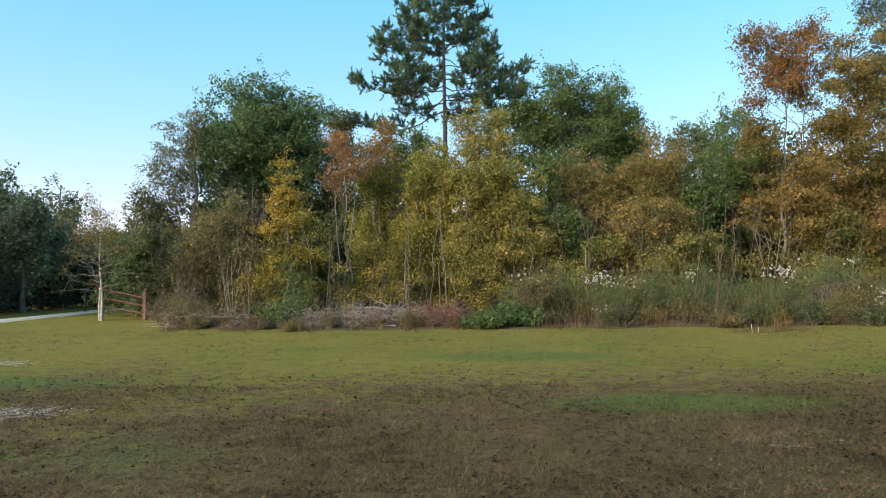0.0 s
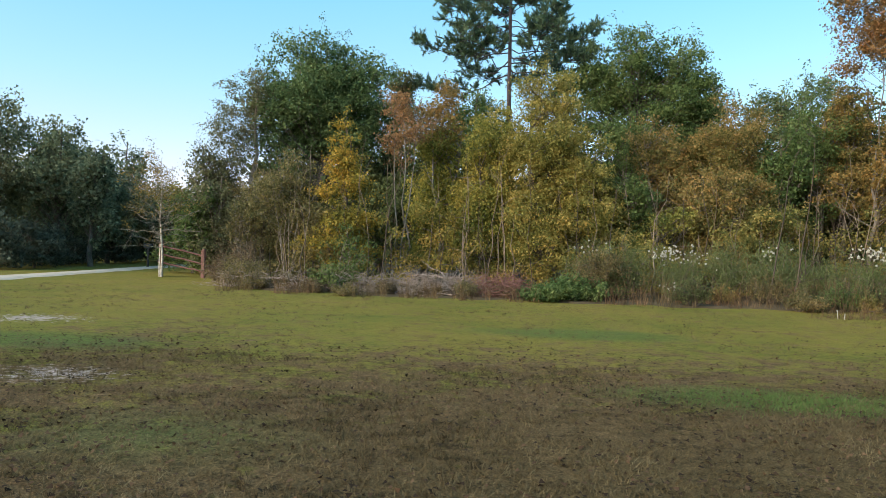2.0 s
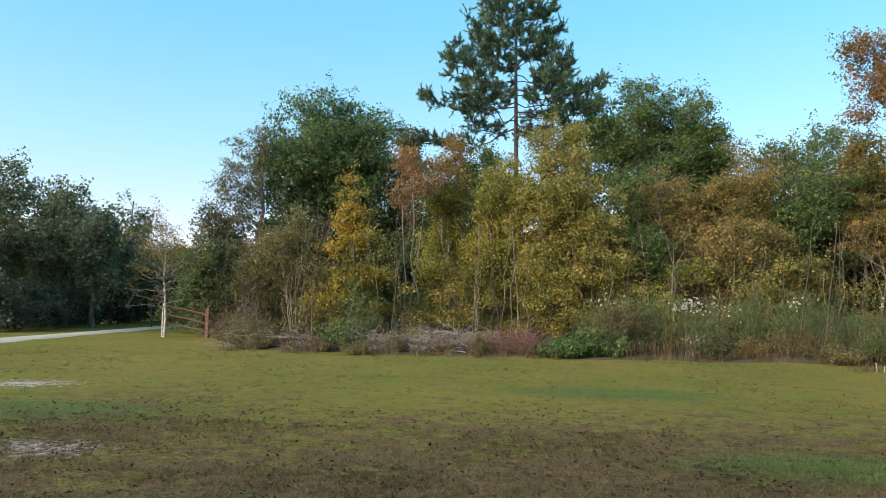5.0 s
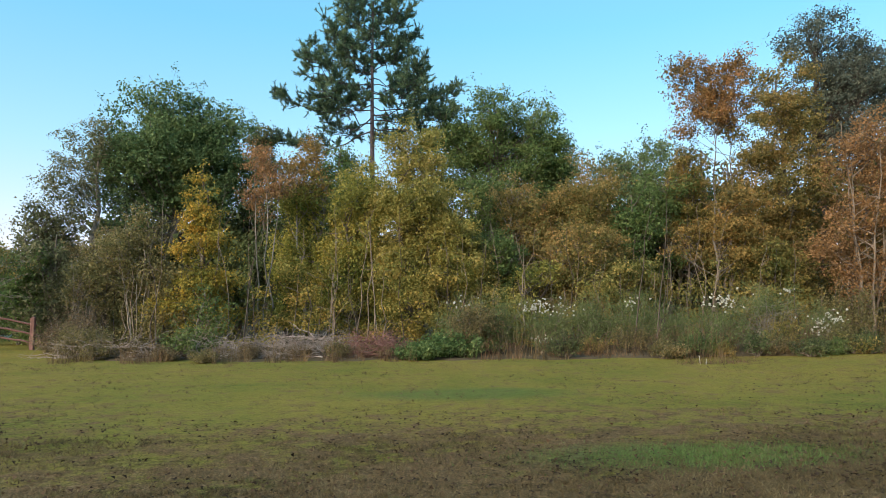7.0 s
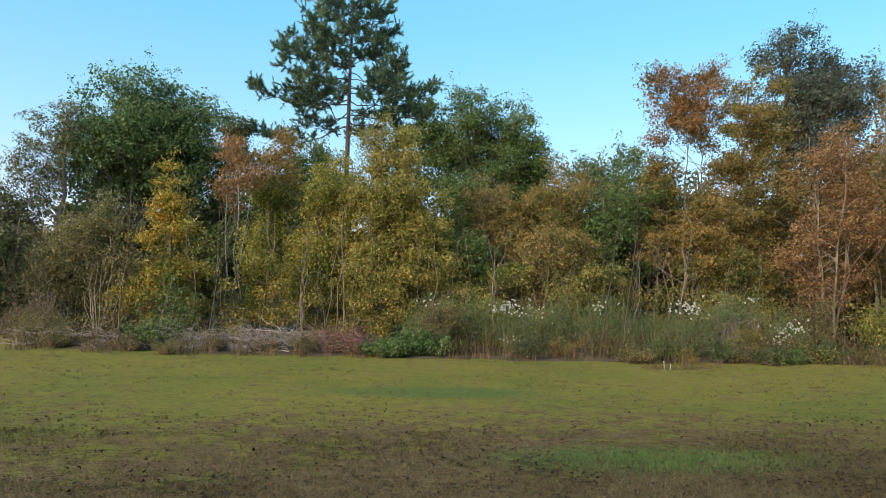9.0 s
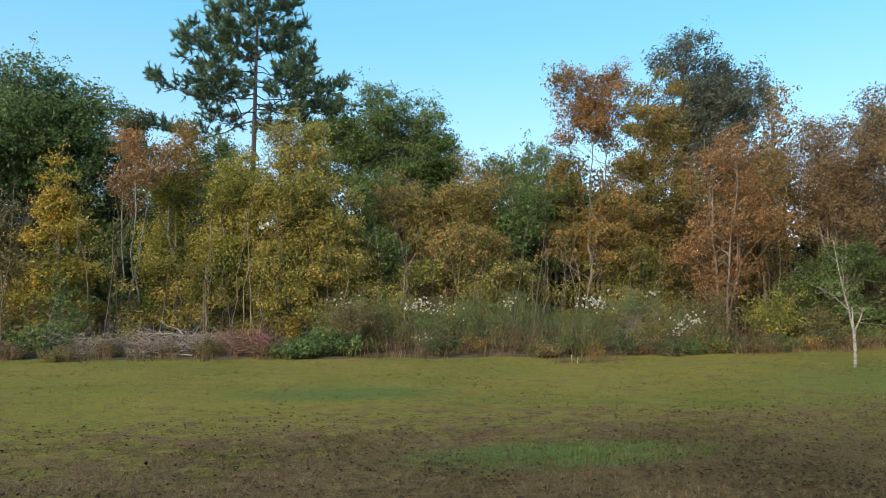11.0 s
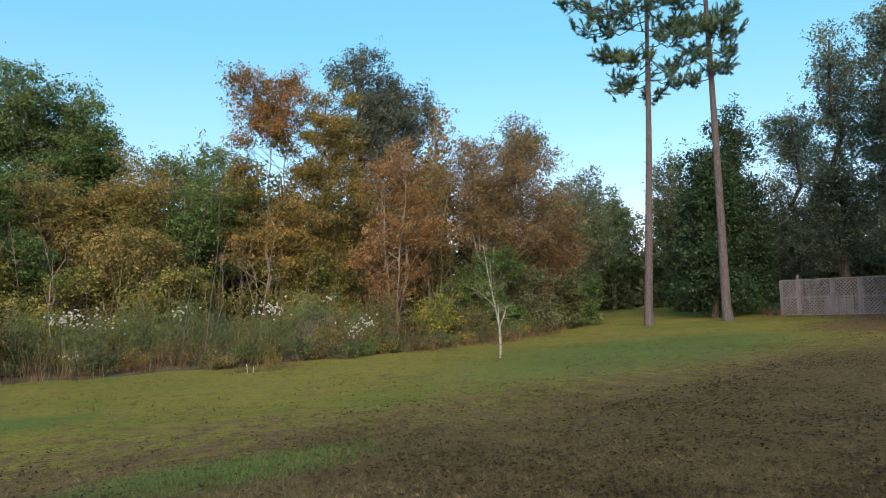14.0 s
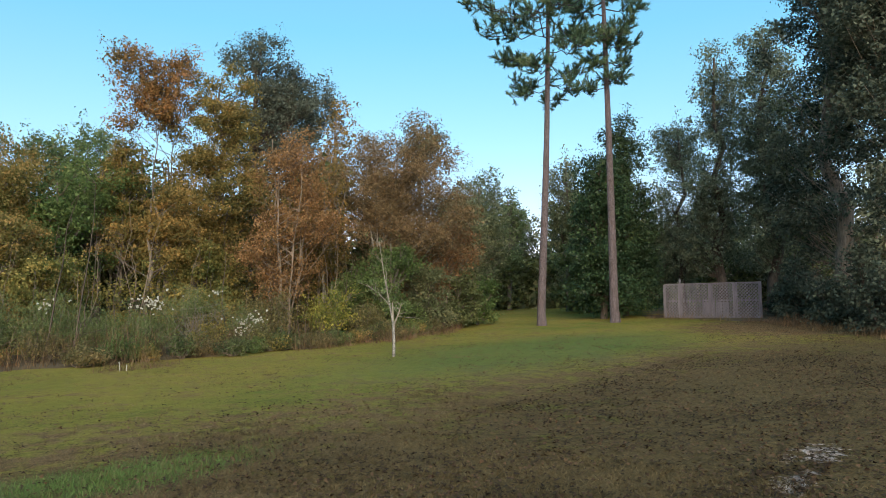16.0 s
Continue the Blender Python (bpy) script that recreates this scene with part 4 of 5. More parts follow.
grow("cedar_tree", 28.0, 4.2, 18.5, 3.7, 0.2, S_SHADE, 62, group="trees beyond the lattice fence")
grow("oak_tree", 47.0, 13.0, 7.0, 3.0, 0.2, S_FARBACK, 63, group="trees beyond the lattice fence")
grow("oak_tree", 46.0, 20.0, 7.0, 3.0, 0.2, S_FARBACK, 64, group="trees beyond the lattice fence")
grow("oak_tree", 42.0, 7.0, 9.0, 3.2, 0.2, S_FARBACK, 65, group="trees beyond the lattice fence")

grow("oak_tree", 49.0, 15.0, 5.0, 2.6, 0.1, S_DARKBACK, 160, group="trees beyond the lattice fence")
grow("oak_tree", 50.5, 18.5, 5.2, 2.6, 0.1, S_DARKBACK, 161, group="trees beyond the lattice fence")
grow("oak_tree", 49.5, 11.0, 5.2, 2.6, 0.1, S_DARKBACK, 162, group="trees beyond the lattice fence")
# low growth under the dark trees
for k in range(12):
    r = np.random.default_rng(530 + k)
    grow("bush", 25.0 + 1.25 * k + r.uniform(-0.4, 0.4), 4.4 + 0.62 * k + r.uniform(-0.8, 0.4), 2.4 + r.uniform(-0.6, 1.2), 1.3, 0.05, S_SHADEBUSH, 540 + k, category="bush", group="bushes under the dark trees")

# tall unseen trees added at the lawn's other end, keeping low sun off grass
for k in range(4):
    r = np.random.default_rng(700 + k)
    a = radians(-186 + 12 * k)
    grow("oak_tree", 21 * math.sin(a) + r.uniform(-1.5, 1.5), 21 * math.cos(a) + r.uniform(-1.5, 1.5), 10.5 + r.uniform(-1.2, 1.2), 3.0, 0.3, S_DARKBACK, 710 + k, group="trees at the other end of the lawn")

# the depth of the wood
rows = np.random.default_rng(77)
for k in range(15):
    x = -13 + 3.1 * k
    grow("oak_tree", x + rows.uniform(-0.6, 0.6), 38.5 + rows.uniform(-1.0, 2.5) - 0.12 * max(0, x - 14), (7.0 if x < -6 else 8.7) + rows.uniform(-0.7, 0.7), 2.3, 0.2, S_DARKBACK, 100 + k, group="trees deep in the wood")
for k in range(9):
    x = -16 + 6.2 * k
    grow("oak_tree", x + rows.uniform(-1, 1), 52 + rows.uniform(-2, 3), 8.0 + rows.uniform(-0.8, 0.8), 4.0, 0.2, S_DARKBACK, 120 + k, group="trees deep in the wood")


# ---- far woods ----
def far_woods(name, az0, az1, dist, h, n, seed):
    """The woods that close the view all round, too far to count."""
    rng = np.random.default_rng(seed)
    a, d = np.radians(rng.uniform(az0, az1, n)), dist + rng.uniform(0, 12, n)
    x, y = d * np.sin(a), d * np.cos(a)
    g = ground_z(np.minimum(x, 60), y)
    top = h * (0.8 + 0.2 * np.sin(a * 23) * np.sin(a * 57 + 1))
    c = np.stack([x, y, g + rng.random(n) ** 1.35 * (top - 0.6) + 0.1], 1)
    rad = rng.uniform(0.9, 1.7, n)
    pts, out = clump_points(c, rad, np.full(n, 40), 0.8, rng)
    tagged(new(name, leaves_mesh(name, pts, out + rng.normal(0, 0.6, pts.shape) + [0, 0, 0.5], 0.65, 0.8, DULL_GREEN, rng)), "dull green distant woods beyond the clearing", "far woods", kind="stuff")


far_woods("far_thicket", -75, 112, 60, 2.4, 520, 34)
far_woods("far_woods", -75, -15, 66, 5.0, 520, 31)
far_woods("far_woods_behind", -15, 46, 66, 8.0, 500, 32)
far_woods("far_woods_beyond_clearing", 46, 112, 62, 9.5, 700, 33)


# ---- pines ----
def pine(x, y, h, cb, r, tr, seed, label, lean=(0.0, 0.0), limbs_n=46, droop=0.0, prof=(0.45, 1.0, 0.98, 0.85, 0.5, 0.45, 0.36, 0.14), bare=0.45, twist=0.0, tuft=1.0, needle=0.019):
    """A pine: a straight stem, tiers of crooked limbs, side shoots on their outer part, and a bottle-brush of long needles on every shoot.
    prof: the crown's reach from its foot to its tip; bare: the share of each limb without needles; tuft: how thickly the shoots stand."""
    rng = np.random.default_rng(seed)
    tree = base("pine_tree", x, y, label, "pine", "tall pines")
    wood, twigs = Tubes(12), Tubes(3)
    s = np.linspace(0, 1, 16)
    stem = np.stack([lean[0] * s + 0.05 * np.sin(s * 7 + seed), lean[1] * s + 0.05 * np.cos(s * 6), -0.15 + (h + 0.1) * s], 1)
    wood.tube(stem, tr, tr * 0.22, 0.9)
    wood.tube(np.array([(0, 0, -0.15), (0, 0, 0.1), (0, 0, 0.5)]), tr * 1.35, tr * 0.98, 0.7)
    tips, dirs = [], []
    for k in range(limbs_n):
        u = (k + rng.random() * 0.6) / limbs_n
        z = cb + (h - cb) * u
        reach = r * np.interp(u, np.linspace(0, 1, len(prof)), prof) * rng.uniform(0.7, 1.04)
        a = twist + k * 2.4 + rng.uniform(-0.45, 0.45)
        out = np.array([np.cos(a), np.sin(a), 0])
        across = np.cross(out, [0, 0, 1])
        start = np.array([np.interp(z, stem[:, 2], stem[:, 0]), np.interp(z, stem[:, 2], stem[:, 1]), z])
        rise = (rng.uniform(-0.02, 0.16) + 0.5 * u) * reach - droop * (1 - u) * reach
        end = start + out * reach + [0, 0, rise]
        limb = Tubes(5)
        p = limb.tube(curve_pts(start, end, 0.045 * reach, rng, 8, -0.1 * reach), 0.018 + 0.024 * reach / r * (tr / 0.2), 0.012)
        child("limb", limb.mesh("limb", LIMB_BARK), tree)
        m = int(4 + 2.2 * reach)
        for j in range(m):
            q = bare + (1 - bare) * (j + rng.random()) / m
            b0 = np.array([np.interp(q * 7, np.arange(8), p[:, i]) for i in range(3)])
            ln = (0.35 + 0.3 * reach * (1.25 - q)) * rng.uniform(0.6, 1.15)
            e = b0 + (across * (-1) ** j * rng.uniform(0.45, 1.0) + out * rng.uniform(0.2, 0.7) + [0, 0, rng.uniform(-0.05, 0.35)]) * ln
            tw = twigs.tube(curve_pts(b0, e, 0.06, rng, 5), 0.02, 0.008)
            for _ in range(int(tuft * (4 + 4.5 * ln))):
                f0 = tw[rng.integers(2, 5)]
                grow_to = (e - b0) / ln * rng.uniform(0.1, 0.3) + rng.normal(0, 0.16, 3) + [0, 0, rng.uniform(0.06, 0.3)]
                f = f0 + grow_to
                twigs.tube(np.stack([f0, f]), 0.012, 0.008)
                tips.append((f0 + f) / 2)
                dirs.append(grow_to)
        tips += [end, p[6]]
        dirs += [out * 0.3 + [0, 0, 0.2]] * 2
    tips, dirs = np.array(tips), np.array(dirs)
    # needles stand off the shoot along its length, slanting forward
    m = int(0.7 / needle)
    n = len(tips) * m
    along = np.repeat(dirs, m, 0)
    at = np.repeat(tips, m, 0) + along * rng.uniform(-0.4, 0.6, (n, 1))
    along = along / np.linalg.norm(along, axis=1)[:, None]
    d = along * 0.9 + rng.normal(0, 0.45, (n, 3))
    d /= np.linalg.norm(d, axis=1)[:, None]
    side = np.cross(d, rng.normal(size=(n, 3)))
    side /= np.linalg.norm(side, axis=1)[:, None]
    ln = rng.uniform(0.15, 0.27, n)[:, None]
    v = np.stack([at - side * needle, at + side * needle, at + d * ln], 1).reshape(-1, 3)
    child("trunk", wood.mesh("trunk", PINE_BARK), tree)
    child("branchwork", twigs.mesh("branchwork", LIMB_BARK), tree, kind="stuff")
    child("crown", mesh_of("crown", v, np.arange(3 * n).reshape(-1, 3), NEEDLE), tree, "bottle-brush tufts of long dark green needles")
    return tree


pine(0.1, 42.9, 20.4, 12.0, 6.5, 0.24, 5, "tall full-crowned pine rising above the autumn wood", limbs_n=50, prof=(0.95, 1.0, 0.84, 0.66, 0.53, 0.48, 0.46, 0.4, 0.18), bare=0.4, twist=0.5, tuft=1.1, needle=0.02)
pine(28.9, 19.5, 22.0, 11.2, 4.4, 0.21, 6, "tall bare-stemmed pine with a high crown beside the lawn", (0.4, -0.7), 36, 0.35, (0.3, 0.6, 0.85, 1.0, 0.95, 0.8, 0.5, 0.15), 0.38, 0.4, 0.85, 0.014)
pine(32.0, 17.2, 23.5, 11.8, 2.9, 0.23, 7, "tall leaning bare-stemmed pine in front of the magnolia", (0.1, 0.35), 34, 0.35, (0.3, 0.55, 0.75, 1.0, 0.95, 0.8, 0.5, 0.2), 0.34, 2.0, 0.85, 0.014)


# ---- undergrowth at the edge of the wood ----
def puff_mesh(seed):
    """A ragged ball of down about a hand's width across."""
    rng = np.random.default_rng(seed)
    bm = bmesh.new()
    bmesh.ops.create_icosphere(bm, subdivisions=2, radius=0.05)
    for v in bm.verts:
        v.co *= rng.uniform(0.35, 1.45)
    me = bpy.data.meshes.new("seed_head")
    bm.to_mesh(me)
    bm.free()
    me.materials.append(FLOWER)
    return me


PUFFS = [puff_mesh(k) for k in range(5)]


def shrub(name, x, y, h, r, leaf, label, seed, stem=TAN_TWIG, stems=16, size=0.09, dens=1.0, low=0.35, heads=(), group="shrubs at the wood's edge", feather=False):
    """Stems that fan out from one foot, leaves on their upper part, and white seed heads where it bears them.
    heads: clusters of seed heads, each (x, y, height, spread, number)."""
    rng = np.random.default_rng(seed)
    ob = base(name, x, y, label, "shrub", group)
    tw = Tubes(4)
    tips = []
    for k in range(stems):
        a, q = rng.uniform(0, 2 * np.pi), np.sqrt(rng.random()) * r
        e = (q * np.cos(a), q * np.sin(a), h * rng.uniform(0.68, 1.0) * (1 - 0.45 * (q / r) ** 2))
        p = tw.tube(curve_pts((0.15 * q * np.cos(a), 0.15 * q * np.sin(a), 0.0), e, 0.05 * h, rng, 6), 0.014 + 0.004 * h, 0.004)
        for _ in range(4):
            i = rng.integers(2, 6)
            f = p[i] + rng.normal(0, 0.16, 3) * (1, 1, 0.8) * h + [0, 0, 0.1 * h]
            tw.tube(curve_pts(p[i], f, 0.03, rng, 3), 0.006, 0.003)
            tips.append(f)
        tips += [p[5], p[4], p[3]]
    child("branchwork", tw.mesh("branchwork", stem), ob)
    tips = np.array(tips)
    tips = tips[tips[:, 2] > low * h]
    rad = np.full(len(tips), 0.13 * r + 0.09)
    cnt = np.full(len(tips), int(dens * 4.2 * rad[0] ** 2 / size ** 2) + 3)
    pts, out = clump_points(tips, rad, cnt, 0.9, rng)
    pts[:, 2] = np.maximum(pts[:, 2], 0.04)
    if feather:
        n = len(pts)
        up = out * 0.8 + rng.normal(0, 0.5, pts.shape) + [0, 0, 0.65]
        up /= np.linalg.norm(up, axis=1)[:, None]
        wide = np.cross(up, rng.normal(size=(n, 3)))
        wide /= np.linalg.norm(wide, axis=1)[:, None]
        ln = size * rng.uniform(0.9, 2.0, n)[:, None]
        v = np.stack([pts - wide * size * 0.16, pts + wide * size * 0.16, pts + up * ln], 1).reshape(-1, 3)
        child("foliage", mesh_of("foliage", v, np.arange(3 * n).reshape(-1, 3), leaf), ob)
    else:
        child("foliage", leaves_mesh("foliage", pts, out + rng.normal(0, 0.7, pts.shape) + [0, 0, 0.4], size, 0.5, leaf, rng), ob)
    for dx, dy, z, spread, count in heads:
        for q in np.array([dx, dy, z]) + rng.normal(0, 1, (count, 3)) * [spread, 0.14, 0.45 * spread]:
            near = tips[np.argmin(np.linalg.norm(tips - q, axis=1))]
            tuft = Tubes(3)
            tuft.tube(curve_pts(near, q, 0.02, rng, 3), 0.004, 0.003)
            child("stalk", tuft.mesh("stalk", stem), ob)
            puff = child("seed_head", PUFFS[rng.integers(len(PUFFS))], ob, "white fluffy seed head")
            puff.location, puff.rotation_euler = q, rng.uniform(0, 3, 3)
            puff.scale = rng.uniform(0.4, 0.85, 3)
    return ob


def straw_clump(x, y, h, r, mat, label, seed, n=260):
    """A tuft of tall dead grass, spreading like a fan."""
    rng = np.random.default_rng(seed)
    ob = base("grass_clump", x, y, label, "dead grass", "tall dead grass")
    a, q = rng.uniform(0, 2 * np.pi, n), r * np.sqrt(rng.random(n)) * 0.8
    p = np.stack([q * np.cos(a), q * np.sin(a), np.zeros(n)], 1)
    hh = h * rng.uniform(0.5, 1.1, n)
    d = np.stack([rng.normal(0, 0.22, n) * hh, rng.normal(0, 0.22, n) * hh, hh], 1) + rng.normal(0, 0.05, (n, 3))
    side = np.stack([-np.sin(a + 1), np.cos(a + 1), np.zeros(n)], 1) * 0.008
    bow = p + d * 0.6
    tip = p + d + rng.normal(0, 0.05, (n, 3))
    tris = np.concatenate([np.stack([p - side, p + side, bow], 1), np.stack([bow - side * 0.8, bow + side * 0.8, tip], 1)])
    child("tuft", mesh_of("tuft", tris.reshape(-1, 3), np.arange(6 * n).reshape(-1, 3), mat), ob, kind="stuff")
    return ob


def brush_pile(x, y, length, depth, h, mat, label, seed, n=260):
    """A low heap of cut branches lying along the edge of the grass."""
    rng = np.random.default_rng(seed)
    ob = base("brush_pile", x, y, label, "brush pile", "brush piles")
    rest = Tubes(4)
    for k in range(n):
        u, w = rng.uniform(-0.5, 0.5), rng.uniform(-0.5, 0.5)
        top = h * (1 - (2 * u) ** 4) * (1 - 1.5 * w * w)
        a = np.array([u * length, w * depth, rng.random() * top + 0.02])
        big = k < 26
        ang, ln = rng.uniform(0, np.pi), rng.uniform(0.9, 1.5) if big else rng.uniform(0.4, 1.2)
        b = a + [np.cos(ang) * ln, np.sin(ang) * ln * 0.6, rng.normal(0.08, 0.16)]
        b[2] = max(b[2], 0.03)
        tw = Tubes(5) if big else rest
        pts = tw.tube(curve_pts(a, b, 0.07, rng, 5), rng.uniform(0.014, 0.024) if big else rng.uniform(0.006, 0.014), 0.004)
        for _ in range(2):
            e = pts[3] + rng.normal(0, 0.17, 3)
            e[2] = max(e[2], 0.03)
            tw.tube(np.stack([pts[rng.integers(1, 4)], e]), 0.006, 0.003)
        if big:
            child("branch", tw.mesh("branch", mat), ob)
    child("brushwood", rest.mesh("brushwood", mat), ob, kind="stuff")
    return ob


# brown twiggy shrub and brush heaps between the fence and the yellow tree
shrub("shrub", -9.8, 25.3, 1.05, 0.9, GREY_GREEN, "low grey-brown twiggy shrub beside the fence", 201, DEAD_TWIG, 40, 0.06, 0.5, 0.15)
shrub("shrub", -8.9, 24.4, 0.9, 1.0, OLIVE_BROWN, "low grey-brown twiggy shrub beside the fence", 202, DEAD_TWIG, 44, 0.05, 0.4, 0.1)
shrub("shrub", -9.9, 26.3, 1.3, 0.8, GREY_GREEN, "low grey-brown twiggy shrub beside the fence", 203, TAN_TWIG, 30, 0.06, 0.6, 0.2)
brush_pile(-7.6, 23.7, 3.4, 1.2, 0.5, DEAD_TWIG, "heap of cut grey-brown branches at the wood's edge", 210, 150)
brush_pile(-4.6, 23.6, 3.0, 1.2, 0.6, DEAD_TWIG, "heap of cut grey-brown branches at the wood's edge", 211, 150)
brush_pile(-2.0, 23.6, 2.6, 1.2, 0.72, DEAD_TWIG, "pale heap of bleached cut branches", 212, 260)
brush_pile(0.1, 23.6, 2.2, 1.1, 0.7, RED_WOOD, "reddish heap of dead twigs and stalks", 213)
shrub("shrub", -5.6, 23.6, 0.9, 0.8, GREEN, "small green weed bush in front of the cut branches", 214, TAN_TWIG, 14, 0.09, 0.8, 0.1)
shrub("shrub", -6.0, 26.5, 2.3, 1.0, GREEN, "green sapling under the yellow tree", 215, PALE_BARK, 10, 0.11, 0.9, 0.3)
for k, (x, y) in enumerate(((-8.6, 22.6), (-6.6, 22.3), (-4.2, 22.4), (-2.6, 22.5), (-0.9, 22.6), (0.7, 22.7))):
    straw_clump(x, y, 0.55, 0.8, STRAW, "short tuft of straw-coloured dead grass", 220 + k, 150)
for k in range(9):
    r = np.random.default_rng(600 + k)
    x = -9.6 + 1.2 * k + r.uniform(-0.2, 0.2)
    shrub("weed", x, float(wood_edge(x)) + r.uniform(0.7, 1.8), r.uniform(0.3, 0.55), r.uniform(0.4, 0.6), (GREY_GREEN, OLIVE_BROWN, GREY_GREEN)[k % 3], "low grey-brown weed among the cut branches", 610 + k, DEAD_TWIG, 20, 0.05, 0.5, 0.1, group="weeds among the cut branches")
# low evergreen and the soft green groundsels
shrub("shrub", 1.4, 23.2, 0.5, 0.9, GREEN, "low spreading evergreen shrub at the lawn's edge", 230, DARK_TWIG, 26, 0.08, 1.3, 0.05)
shrub("shrub", 2.6, 23.4, 0.75, 0.9, GREEN, "low spreading evergreen shrub at the lawn's edge", 231, DARK_TWIG, 26, 0.09, 1.2, 0.05)
shrub("shrub", 3.4, 24.6, 1.7, 0.9, OLIVE_BROWN, "olive shrub with brown seed stalks", 232, TAN_TWIG, 26, 0.07, 0.9, 0.25)
shrub("groundsel_bush", 4.2, 25.0, 1.75, 0.95, SILVER, "tall soft green groundsel bush", 233, TAN_TWIG, 24, 0.06, 0.9, 0.22, (), feather=True)
shrub("groundsel_bush", 2.9, 25.6, 1.75, 0.8, SILVER, "soft green groundsel bush with a few pale seed heads", 234, TAN_TWIG, 20, 0.06, 0.9, 0.22, ((0.2, -0.2, 1.75, 0.28, 14),), feather=True)
shrub("groundsel_bush", 6.1, 25.4, 1.65, 0.95, SILVER, "groundsel bush crowned with white seed heads", 235, TAN_TWIG, 26, 0.06, 0.7, 0.25, ((-0.45, -0.2, 1.55, 0.28, 46), (0.25, -0.2, 1.5, 0.39, 33)), feather=True)
shrub("groundsel_bush", 5.55, 24.4, 0.75, 0.4, SILVER, "small groundsel branch with one white seed head", 236, TAN_TWIG, 10, 0.06, 0.5, 0.25, ((0.0, -0.05, 0.52, 0.13, 14),), feather=True)
shrub("groundsel_bush", 7.9, 25.4, 1.9, 0.95, SILVER, "tall soft green groundsel bush", 237, TAN_TWIG, 28, 0.06, 0.9, 0.22, (), feather=True)
shrub("groundsel_bush", 9.4, 25.0, 1.85, 0.85, SILVER, "soft green groundsel bush with a few pale seed heads", 238, TAN_TWIG, 26, 0.06, 0.9, 0.22, ((-0.3, -0.2, 1.65, 0.28, 14),), feather=True)
shrub("groundsel_bush", 10.4, 24.8, 1.5, 0.8, SILVER, "tall soft green groundsel bush", 239, TAN_TWIG, 26, 0.06, 0.9, 0.22, (), feather=True)
shrub("groundsel_bush", 11.6, 23.6, 1.75, 0.85, SILVER, "groundsel bush crowned with white seed heads", 240, TAN_TWIG, 24, 0.06, 0.7, 0.25, ((-0.2, -0.25, 1.65, 0.34, 50),), feather=True)
shrub("groundsel_bush", 13.2, 23.4, 2.15, 0.95, SILVER, "groundsel bush with bare fanned stems below", 241, PALE_BARK, 34, 0.06, 0.8, 0.6, ((0.5, -0.2, 1.95, 0.11, 10),), feather=True)
shrub("groundsel_bush", 14.5, 22.7, 1.4, 0.65, SILVER, "drooping groundsel bush heavy with white seed heads", 242, TAN_TWIG, 18, 0.06, 0.6, 0.25, ((0.1, -0.3, 1.05, 0.28, 46), (-0.1, -0.35, 0.68, 0.25, 46)), feather=True)
shrub("shrub", 16.0, 23.4, 1.9, 1.1, OLIVE_BROWN, "brown and yellow shrub at the foot of the rust-red tree", 243, TAN_TWIG, 24, 0.08, 0.8, 0.2)
shrub("shrub", 18.4, 22.8, 1.9, 1.1, YELLOW_GREEN, "yellow-green shrub at the wood's edge", 244, TAN_TWIG, 22, 0.1, 0.8, 0.2)
shrub("shrub", 20.0, 22.3, 1.4, 1.0, OLIVE_BROWN, "brown weedy shrub at the wood's edge", 245, TAN_TWIG, 24, 0.07, 0.7, 0.1)
shrub("shrub", 23.0, 22.4, 1.6, 1.2, DARK_GREEN, "dark green shrub at the wood's edge", 246, TAN_TWIG, 22, 0.1, 1.0, 0.1)
shrub("shrub", 26.6, 23.6, 1.5, 1.2, DARK_GREEN, "dark green shrub at the wood's edge", 247, TAN_TWIG, 22, 0.1, 1.0, 0.1)
shrub("shrub", 29.4, 25.4, 2.0, 1.1, GREEN, "green shrub at the corner of the wood", 248, TAN_TWIG, 20, 0.12, 0.8, 0.1)
# darker weeds that fill in between and below the groundsels
for k in range(9):
    r = np.random.default_rng(650 + k)
    x = 2.8 + 1.45 * k + r.uniform(-0.3, 0.3)
    shrub("weed", x, float(wood_edge(x)) + r.uniform(1.2, 3.0), r.uniform(0.5, 1.15), r.uniform(0.45, 0.7), (OLIVE_BROWN, GREEN, DARK_GREEN, BROWN_MIX)[k % 4], "dark brown-green weed between the groundsel bushes", 670 + k, DARK_TWIG, 16, 0.06, 0.6, 0.15, group="weeds between the groundsels")
# low weeds along the edge of the lawn
for k in range(24):
    r = np.random.default_rng(750 + k)
    x = 8.5 + 0.72 * k + r.uniform(-0.25, 0.25)
    shrub("weed", x, float(wood_edge(x)) + r.uniform(0.5, 1.5), r.uniform(0.35, 0.75), r.uniform(0.45, 0.75), (OLIVE_BROWN, DARK_GREEN, GREEN, BROWN_MIX, DARK_GREEN)[k % 5], "low brown-green weed along the edge of the lawn", 780 + k, TAN_TWIG, 14, 0.065, 0.6, 0.05, group="weeds along the lawn")
# tall straw between the groundsels
for k in range(17):
    r = np.random.default_rng(300 + k)
    x = 3.2 + 0.74 * k + r.uniform(-0.3, 0.3)
    red = k in (4, 5)
    straw_clump(x, float(wood_edge(x)) + r.uniform(0.5, 2.4), r.uniform(0.45, 1.1), 0.85, RED_STRAW if red else STRAW, "tuft of reddish dead broom-sedge" if red else "tuft of tall straw-coloured dead grass", 340 + k, 90)
